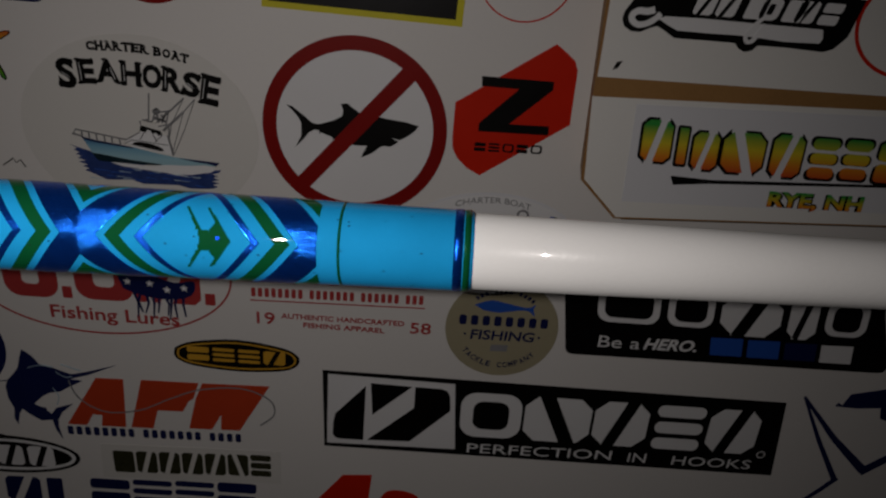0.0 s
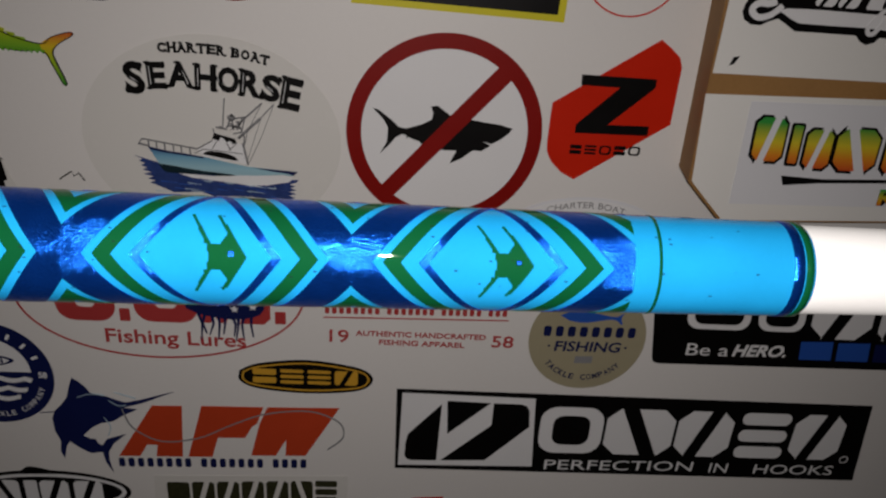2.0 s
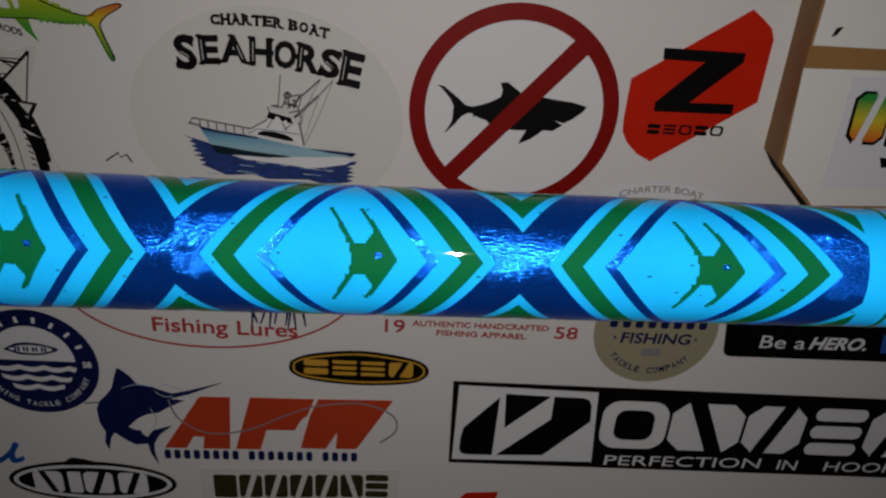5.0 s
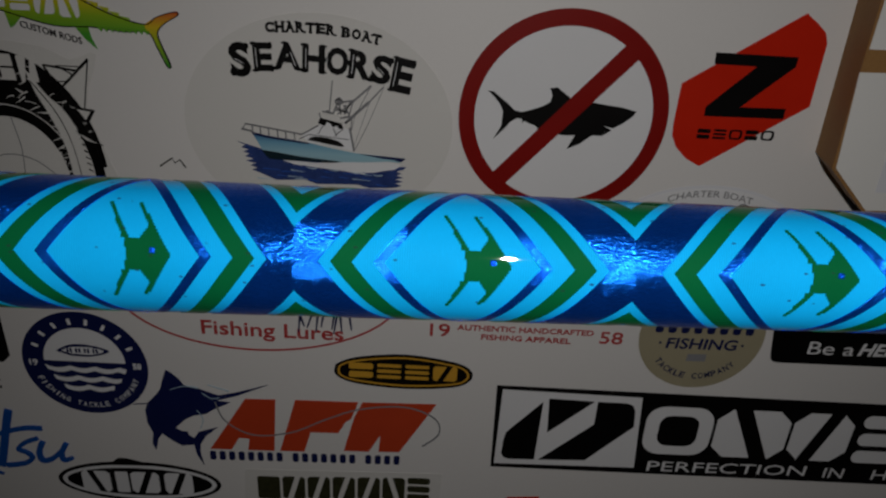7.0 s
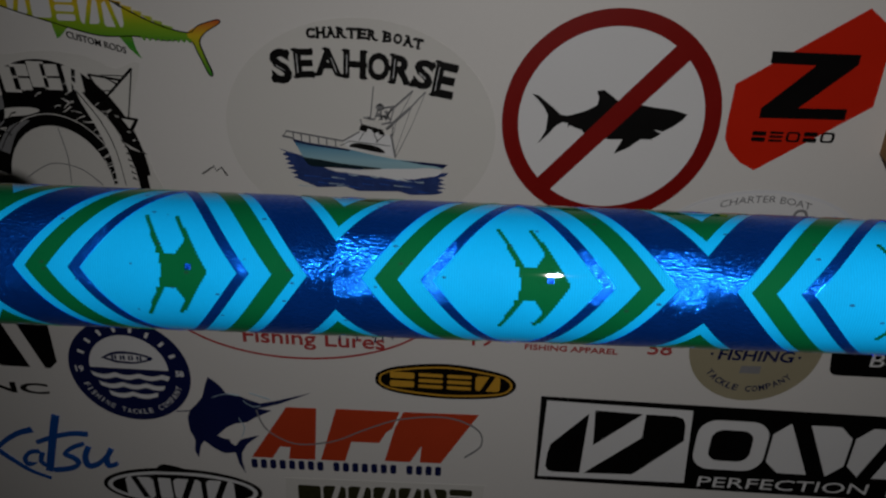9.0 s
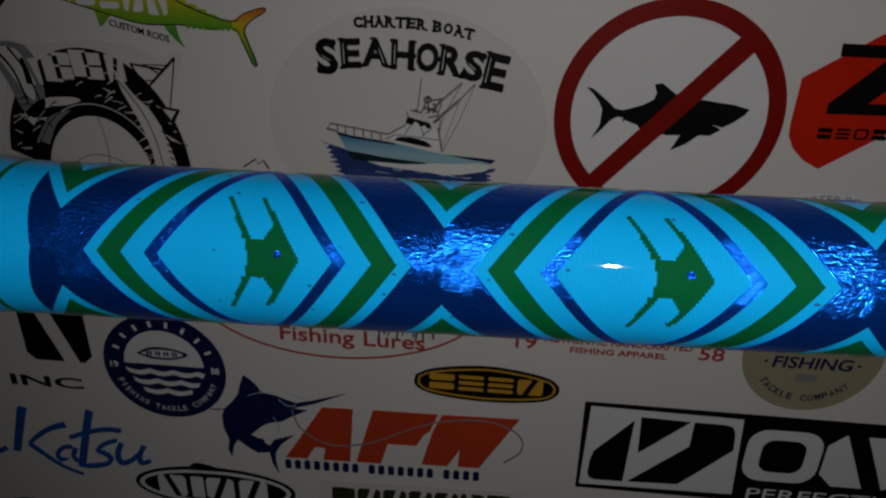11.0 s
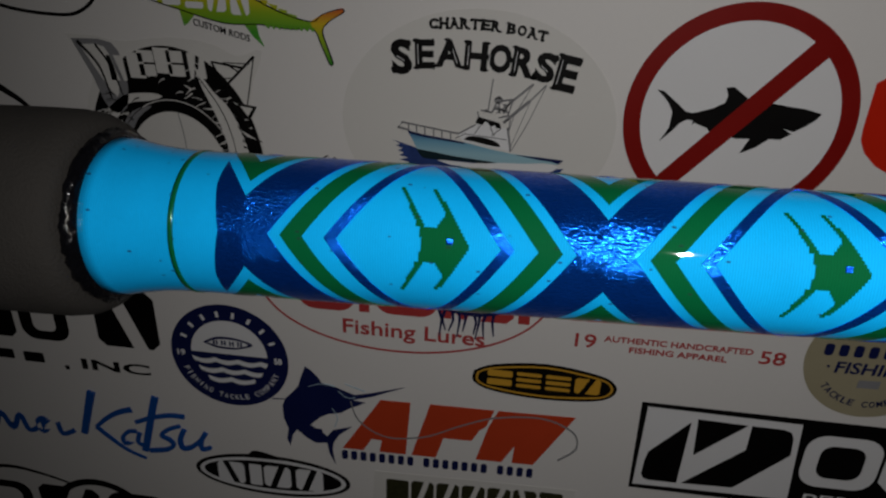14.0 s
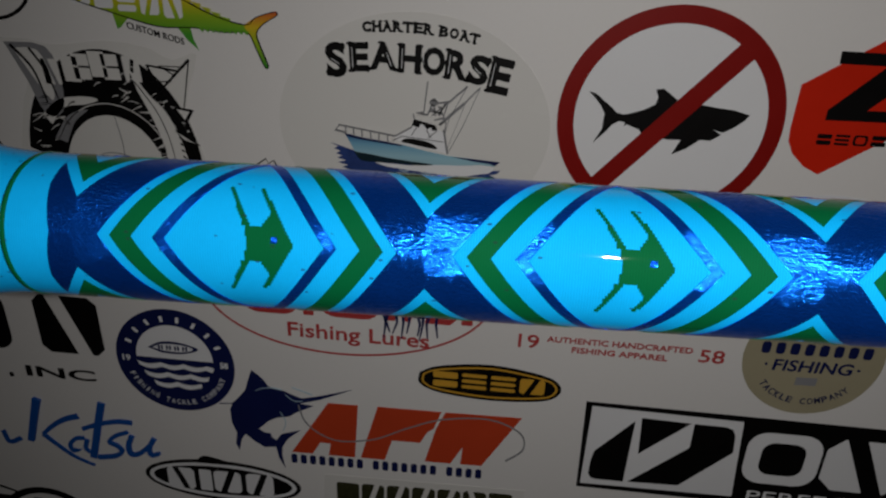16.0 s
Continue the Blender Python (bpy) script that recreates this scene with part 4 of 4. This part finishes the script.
flat("flag", curve([(-140.2, 199.6), (-122.8, 201.5), (-106.6, 196.4), (-94.3, 198.3), (-96.6, 188.3), (-111, 184.4), (-127.3, 186.5), (-137.4, 190.5)], 3), NAVY, doa, 2, "navy flag patch with torn fringe")
random.seed(2)
for k in range(9):
    x = -131 + 3.7 * k
    flat("fringe", stroke([(x, 188), (x + random.uniform(-2, 2), 181), (x + random.uniform(-3, 1), 170 + random.uniform(0, 6))], 1.9, 0.7), NAVY, doa, 3)
for x, z in ((-134.2, 195.5), (-120.9, 195), (-110.8, 191.4), (-100.5, 193.3)):
    flat("star", [(x + (2.6 if i % 2 == 0 else 1.1) * math.sin(radians(36 * i)), z + (2.6 if i % 2 == 0 else 1.1) * math.cos(radians(36 * i))) for i in range(10)], WHITE, doa, 4)

aft = sticker(0, 187, "white label with fine red rules, numerals and small red print")
bars(-60.9, 190.9, 45, 197, LABELRED, aft, [8, 7, 6, 3], 1, rise=2.5)
flat("rule", [(-61.1, 187.9), (45.6, 190.5), (45.6, 191.2), (-61.1, 188.6)], LABELRED, aft, 1)
flat("rule", [(-60.7, 201.2), (46, 203.7), (46, 204.4), (-60.7, 201.9)], LABELRED, aft, 1)
words("19", -57.5, 171.8, -46.4, 180.3, LABELRED, aft, 1, bold=0.01)
words("58", 37.3, 172.2, 50.3, 180.2, LABELRED, aft, 1, bold=0.01)
words("AUTHENTIC HANDCRAFTED", -42.5, 176.7, 33.6, 180.3, LABELRED, aft, 1, rise=0.3, bold=0.02)
words("FISHING APPAREL", -28.8, 171.1, 21.5, 174.7, LABELRED, aft, 1, bold=0.02, rise=-0.2)

badge = sticker(99, 181, "round tan paper badge with navy print and a blue fish shape")
flat("backing", oval(94.1, 180.2, 35.1, 35.1, 80), TAN, badge, 0)
flat("fish_shape", curve([(75.7, 196.2), (85.6, 200), (95.3, 198.6), (108, 196.4), (112.9, 198.9), (111.9, 195.6), (113.1, 191.1), (106.9, 194.6), (91.2, 191.8), (81.5, 192.8)], 4), BLUE, badge, 1, "plain blue spindle")
bars(66, 181.6, 123.6, 188.6, NAVY, badge, [8], 1, rise=0.9)
flat("dot", oval(71.6, 175, 0.8, 0.8, 12), NAVY, badge, 1)
flat("dot", oval(118, 175.4, 0.8, 0.8, 12), NAVY, badge, 1)
words("FISHING", 75, 171.4, 114.7, 178.6, NAVY, badge, 1, rise=0.4, bold=0.02, slant=0.08)
flat("flag_patch", [(88.4, 163.4), (99.2, 163.7), (99.3, 168.6), (88.6, 168.2)], GREY, badge, 1)
ring_words("TACKLE COMPANY", 94.1, 181.5, 28.2, 221, 317, 3.0, 3.9, NAVY, badge, 1, 0.015)
ring_bars(94.1, 180, 27, 132, 48, [3, 4, 4], 0.9, 1.3, NAVY, badge)

gop = sticker(250, 190, "black rounded sticker with white outlined blocks, white lettering and four squares")
flat("backing", [(123.7, 246), (129.8, 206), (135.6, 169.4), (136.4, 167.2), (138.2, 165.8), (141, 165.3), (240, 166), (337, 166.7), (340.4, 167.6), (342, 170), (341.4, 174), (326.5, 211.6), (315, 246)], BLACK, gop, 0)
for kind, x0, x1 in (("o", 151.9, 190.4), ("o", 195.2, 223.8), ("n", 228.6, 266.4), ("n", 271.1, 289), ("o", 293.6, 319.8)):
    z0 = 190.8 + (x0 - 152) * 0.006
    blocks(kind, x0, z0 - (4 if kind == "n" else 0), x0 + (x1 - x0) / 0.84, z0 + 25, WHITE, gop, 1, bar=0.17, slant=-0.1, round_by=0.3)
words("Be a", 155.5, 172, 181.9, 180.5, WHITE, gop, 1, rise=0.2)
words("HERO.", 184.3, 172.3, 217.8, 180.9, WHITE, gop, 1, rise=0.6, slant=0.2, bold=0.03)
for x, mat in ((225, BLUE), (248.6, BLUE), (272.2, NAVY), (295.4, WHITE)):
    flat("square", [(x, 184.6), (x + 2.1, 171.9), (x + 22.4, 172), (x + 20.2, 185.2)], mat, gop, 1)

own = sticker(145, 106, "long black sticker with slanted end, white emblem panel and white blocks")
flat("backing", [(-16.8, 140), (286.6, 138.8), (293.7, 76.8), (-15.2, 77.8)], BLACK, own, 0)
panel = flat("emblem_panel", [(-13.2, 137.4), (69, 136), (73.4, 82), (-13.4, 80.8)], WHITE, own, 1, "white emblem panel")
flat("emblem_left", [(-9.4, 98.8), (-9.6, 89), (-8, 86), (-4.8, 85), (10.9, 85.2), (11.4, 129.8), (-8.2, 105.9)], BLACK, panel, 2)
flat("emblem_mid", [(14.6, 132.4), (41.4, 131.6), (16.4, 107)], BLACK, panel, 2)
flat("emblem_right", [(43.4, 131.6), (60.5, 131.4), (64.4, 130), (66.4, 126), (67.6, 114.2), (42, 86.4), (13.6, 85.4), (43.6, 114.6)], BLACK, panel, 2)
for kind, x0, x1 in (("o", 74.8, 115.4), ("u", 117.3, 161.8), ("n", 163.8, 200.2), ("e", 205, 237.3), ("n", 241.1, 275)):
    blocks(kind, x0, 94, x0 + (x1 - x0) / 0.84, 130.4, WHITE, own, 1, bar=0.23, slant=-0.02, round_by=0.22)
words("PERFECTION", 81.4, 79.9, 180.4, 87.9, WHITE, own, 1, rise=1.4, bold=0.0)
words("IN", 191.9, 80.8, 204.3, 88.6, WHITE, own, 1)
words("HOOKS", 222.4, 80.7, 277.1, 88.6, WHITE, own, 1, rise=0.4)
flat("round_mark", [oval(281.6, 94.5, 3.0, 3.0, 24), oval(281.6, 94.5, 2.3, 2.3, 24)], WHITE, own, 1)

keen = sticker(-64, 145.5, "black and gold barrel-shaped sticker with gold blocks")
def barrel(g):
    return curve([(-110 + g, 149.6 - g * .4), (-98.6, 155 - g), (-70.6, 158.4 - g), (-42.6, 154.6 - g), (-32.6 - g, 149.2 - g * .4), (-32.6 - g, 142.2 + g * .4), (-42.6, 136.8 + g), (-70.6, 134.4 + g), (-98.6, 136.8 + g), (-110 + g, 142.2 + g * .4), (-110 + g, 149.6 - g * .4)], 4)[:-1]
flat("backing", barrel(0), BLACK, keen, 0)
flat("border", [barrel(1.8), barrel(2.9)], GOLD, keen, 1)
blocks("ceen", -102.4, 141.3, -38.2, 151.4, GOLD, keen, 1, bar=0.22, gap=0.14)

afw = sticker(-112, 103, "red slanted blocks over small navy print, with a navy fish shape")
flat("block", [(-186.5, 82.2), (-163.1, 121.6), (-145.4, 122.0), (-147.8, 82.8), (-163.8, 82.5), (-162.4, 91.6), (-168.6, 91.8), (-173.7, 82.4)], ORANGERED, afw, 1, "red slanted block")
flat("block", [(-144.3, 83.0), (-133.9, 122.4), (-96.9, 122.9), (-101.0, 110.5), (-104.4, 107.6), (-108.8, 99.0), (-125.4, 98.6), (-129.6, 83.2)], ORANGERED, afw, 1, "red slanted block")
flat("block", [(-94.6, 122.9), (-51.1, 124.0), (-71.9, 86.0), (-84.4, 85.7), (-83.6, 98.6), (-90.4, 85.4), (-105.6, 85.2), (-99.6, 110.5)], ORANGERED, afw, 1, "red slanted block")
bars(-188.2, 73.5, -70.3, 80.4, NAVY, afw, [8, 7, 4], 1, rise=2.4)
flat("hook_line", stroke(curve([(-180.7, 118.7), (-175.9, 104.7), (-159.6, 94.8), (-137, 98), (-116.3, 109), (-95.7, 118), (-69.3, 121.1), (-51.4, 113.3), (-48.6, 101.5), (-57.9, 91.6)]), 0.7, 0.9), GREY, afw, 3)
flat("fish_shape", [(-207.2, 140.0), (-204.0, 137.8), (-200.5, 134.1), (-197.8, 129.5), (-190.7, 128.1), (-183.8, 125.1), (-178.3, 123.2), (-168.5, 125.8), (-148.8, 132.6), (-167.8, 123.5), (-180.3, 119.3), (-171.9, 118.5), (-182.5, 112.4), (-186.9, 109.0), (-194.4, 107.3), (-199.7, 104.1), (-204.3, 99.2), (-206.2, 97.3), (-202.6, 95.0), (-199.0, 94.8), (-198.6, 92.2), (-195.9, 89.8), (-192.4, 95.0), (-180.7, 99.3), (-188.5, 92.0), (-192.3, 85.2), (-192.9, 78.6), (-191.5, 68.6), (-195.0, 76.7), (-196.2, 85.0), (-203.2, 83.7), (-209.0, 87.5), (-214.5, 92.6), (-217.2, 88.5), (-219.5, 79.2), (-221.2, 84.6), (-219.8, 92.7), (-222.3, 100.6), (-222.4, 110.0), (-220.4, 115.3), (-215.7, 120.5), (-211.8, 125.9), (-209.7, 133.0)], NAVY, afw, 1, "plain navy leaping shape")
for pts in ([(-206, 126), (-198, 129), (-190, 128)], [(-188, 125), (-183, 121), (-178, 121.6)], [(-192, 112), (-189, 105), (-191, 98)], [(-184, 130.6), (-178, 128.6), (-172, 126.6)]):
    flat("pale_line", stroke(curve(pts, 4), 0.35, 0.6), PALEBLUE, afw, 2)
flat("fin_line", stroke([(-228.6, 114), (-217.1, 115.2), (-204.7, 113.6)], 0.4, 0.3), NAVY, afw, 2)

aftco = sticker(-252, 141, "round navy and white badge with waves")
flat("backing", oval(-252, 141.2, 35.1, 35.1, 88), NAVY, aftco, 0)
flat("sky", band(-252, 143, 0.4, 22.8, 0, 180, 36), WHITE, aftco, 1)
flat("little_shape", curve([(-267, 150), (-258.6, 154.5), (-247.2, 154.6), (-237, 151), (-247.4, 147), (-258.8, 147)], 4), NAVY, aftco, 2)
flat("little_panel", curve([(-264, 150.4), (-257.8, 153), (-247.2, 153.2), (-240, 151), (-247.4, 148.4), (-257.8, 148.6)], 4), WHITE, aftco, 3)
bars(-261, 149.4, -243, 152.4, NAVY, aftco, [2, 2, 2, 2], 4)
for w, z in ((23, 137.6), (19.5, 130.9), (14.5, 124.4)):
    top = [(-252 - w + 2 * w * i / 40, z + 2.4 - 1.7 * abs(math.sin(i * math.pi * w / 280))) for i in range(41)]
    flat("wave", top + [(x * 0.94 - 252 * 0.06, zz - 3.1) for x, zz in top[::-1]], WHITE, aftco, 1)
ring_bars(-252, 141.2, 28.8, 160, 20, [1] * 8, 0.9, 1.9, WHITE, aftco)
ring_words("FISHING TACKLE COMPANY", -252, 141.2, 28.9, 202, 339, 2.3, 3.5, WHITE, aftco, 1, 0.0)
words("19", -283.5, 139.2, -278.8, 143.4, WHITE, aftco, 1, bold=0.03)
words("58", -225.4, 139.2, -220.6, 143.4, WHITE, aftco, 1, bold=0.03)

winn = sticker(-220, 53, "black and white oval sticker with white blocks")
flat("rim", oval(-233, 52.3, 50.4, 16.4, 72), BLACK, winn, 0)
flat("ring", [oval(-233, 52.3, 47.6, 13.9, 72), oval(-233, 52.3, 44.8, 11.4, 72)], WHITE, winn, 1)
flat("crest", curve([(-249.5, 65.5), (-244.2, 71.1), (-236.9, 70.7), (-228.6, 68.4), (-218.2, 66.3)], 4), BLACK, winn, 1)
blocks("uinn", -268.6, 42.9, -196.7, 59.9, WHITE, winn, 2, bar=0.32, rise=0.9)

xtra = sticker(-100, 52, "clear sticker with dark camouflage blocks")
flat("backing", [(-167, 66.7), (-168.6, 36.8), (-45.4, 40.5), (-44.8, 69.8)], CLEAR, xtra, 0)
blocks("xnnnnue".replace("x", "b"), -159.7, 42.4, -50.2, 61.3, CAMO, xtra, 1, rise=4.5, bar=0.36, gap=0.1)

his = sticker(-150, 22, "navy block sticker with a hatched edge")
blocks("ni", -238.7, 10.6, -197.1, 32.1, NAVY, his, 1, slant=0.05, bar=0.42, rise=0.7)
blocks("ceec", -179.5, 13.6, -61.1, 34.3, NAVY, his, 1, rise=4.8, slant=0.05, bar=0.42, gap=0.08)

redmark = sticker(15, 30, "bold red slanted mark")
flat("mark", [(-37.8, 3.5), (-2.2, 52.5), (17.9, 54.1), (14.5, 4.5), (0.1, 4.2), (0.9, 23.6), (-11.5, 23.4), (-23.8, 3.8)], RED, redmark, 0)
flat("mark", curve([(21.3, 23.9), (28.5, 39.5), (42.4, 40.6), (52.1, 34), (51.8, 14.8), (31.9, 4.8)], 3), RED, redmark, 0)

sword = sticker(355, 100, "navy outlined angular sticker with a dark ship shape")
flat("blade_edge", stroke([(297, 144.6), (326, 113), (355.5, 86.4)], 1.8, 6.5), NAVY, sword, 0)
flat("blade_edge", stroke([(353.6, 84.4), (376, 105.4), (398, 124)], 6.5, 5), NAVY, sword, 1)
flat("blade_edge", stroke([(297, 144.6), (317, 110), (338.6, 76.4)], 1.6, 4.0), NAVY, sword, 2)
flat("blade_edge", stroke([(339.6, 78.4), (331, 66.5), (320, 53)], 3.4, 2.6), NAVY, sword, 3)
flat("shape", [(318.8, 138.7), (320.6, 141.9), (323.4, 139.7), (326.4, 149), (350.7, 155.5), (378.4, 159.2), (377.3, 122), (351.8, 131.2), (349.3, 139.6), (333.5, 138.1)], NAVY, sword, 0)

inc = sticker(-335, 145, "large black block sticker with smaller black lettering beneath")
blocks("bno", -448, 139.6, -345.5, 178, BLACK, inc, 0, bar=0.26, gap=0.12)
blocks("u", -331.6, 140.2, -286.5, 179, BLACK, inc, 0, bar=0.26)
words("INC", -346.4, 120.9, -303, 128.6, BLACK, inc, 0, bold=0.02)
flat("print_bar", rounded(-401.5, 123.3, -389.7, 130.1, 0.8), BLACK, inc, 0)
flat("print_bar", rounded(-383.3, 122.4, -370.4, 129.5, 0.8), BLACK, inc, 0)
flat("print_bar", rounded(-357.7, 119.2, -355.1, 122.2, 0.4), BLACK, inc, 0)

strokes = 0
kat = sticker(-330, 82, "blue brush-stroke script sticker on white board")
for pts, w0, w1 in (([(-440, 76), (-448, 70), (-440, 66), (-434, 78), (-432, 66), (-424, 79), (-418, 67), (-411, 79), (-405, 67), (-398, 79), (-394, 67), (-386, 71), (-378, 79), (-386, 76), (-384, 67), (-374, 77), (-371, 67), (-362, 71)], 3.8, 3.4),
                    ([(-320.2, 93.3), (-329.2, 90.0), (-338.0, 84.1), (-346.3, 76.3)], 4.2, 2.6),
                    ([(-346.3, 76.3), (-337.8, 67.9), (-328.0, 59.7), (-316.3, 54.4)], 3.4, 1.8),
                    ([(-319.3, 76.3), (-325.0, 75.3), (-329.6, 70.1), (-328.6, 65.2), (-323.3, 67.8), (-317.9, 74.8)], 2.8, 2.6),):
    strokes += 1
    flat("brush_stroke", stroke(curve(pts, 5), w0, w1), SCRIPT, kat, strokes)
for pts, w0, w1 in (([(-317.4, 75.4), (-319.7, 68.6), (-317.0, 65.5), (-312.5, 68.6)], 3.0, 2.0),
                    ([(-302.8, 105.6), (-306.9, 92.4), (-312.0, 74.6), (-315.9, 61.1)], 4.6, 4.4),
                    ([(-318.8, 83.9), (-307.7, 88.9), (-295.5, 92.4), (-285.8, 92.5)], 2.6, 3.0),
                    ([(-289.8, 84.8), (-297.8, 81.1), (-302.9, 75.8), (-298.0, 72.9), (-295.9, 68.7), (-301.3, 64.4), (-312.5, 62.0)], 2.4, 3.0),
                    ([(-287.3, 82.3), (-290.7, 74.0), (-289.8, 67.5), (-284.0, 69.0), (-277.3, 75.5), (-273.3, 81.7)], 3.4, 2.6),
                    ([(-273.3, 81.7), (-277.2, 73.9), (-276.5, 68.5), (-271.1, 70.5)], 3.4, 2.2),):
    strokes += 1
    flat("brush_stroke", stroke(curve(pts, 5), w0, w1), SCRIPT, kat, strokes)
flat("brush_stroke", stroke(curve([(-344.0, 104.4), (-347.9, 92.5), (-354.9, 70.7)], 5), 5.0, 4.0), SCRIPT, kat, strokes + 1)

lowl = sticker(-340, 15, "black block and brush-stroke sticker at the foot of the board")
flat("brush_stroke", stroke(curve([(-444.1, 26.8), (-417.1, 32.3), (-392.4, 28.5), (-371.1, 21.7)]), 3.4, 1.2), BLACK, lowl, 0)
blocks("onoi", -449.8, -16.1, -279.1, 18.3, BLACK, lowl, 0, bar=0.22, gap=0.12, rise=3)
flat("bow", band(-356.5, -6.4, 31, 36, 20, 150), BLACK, lowl, 1)
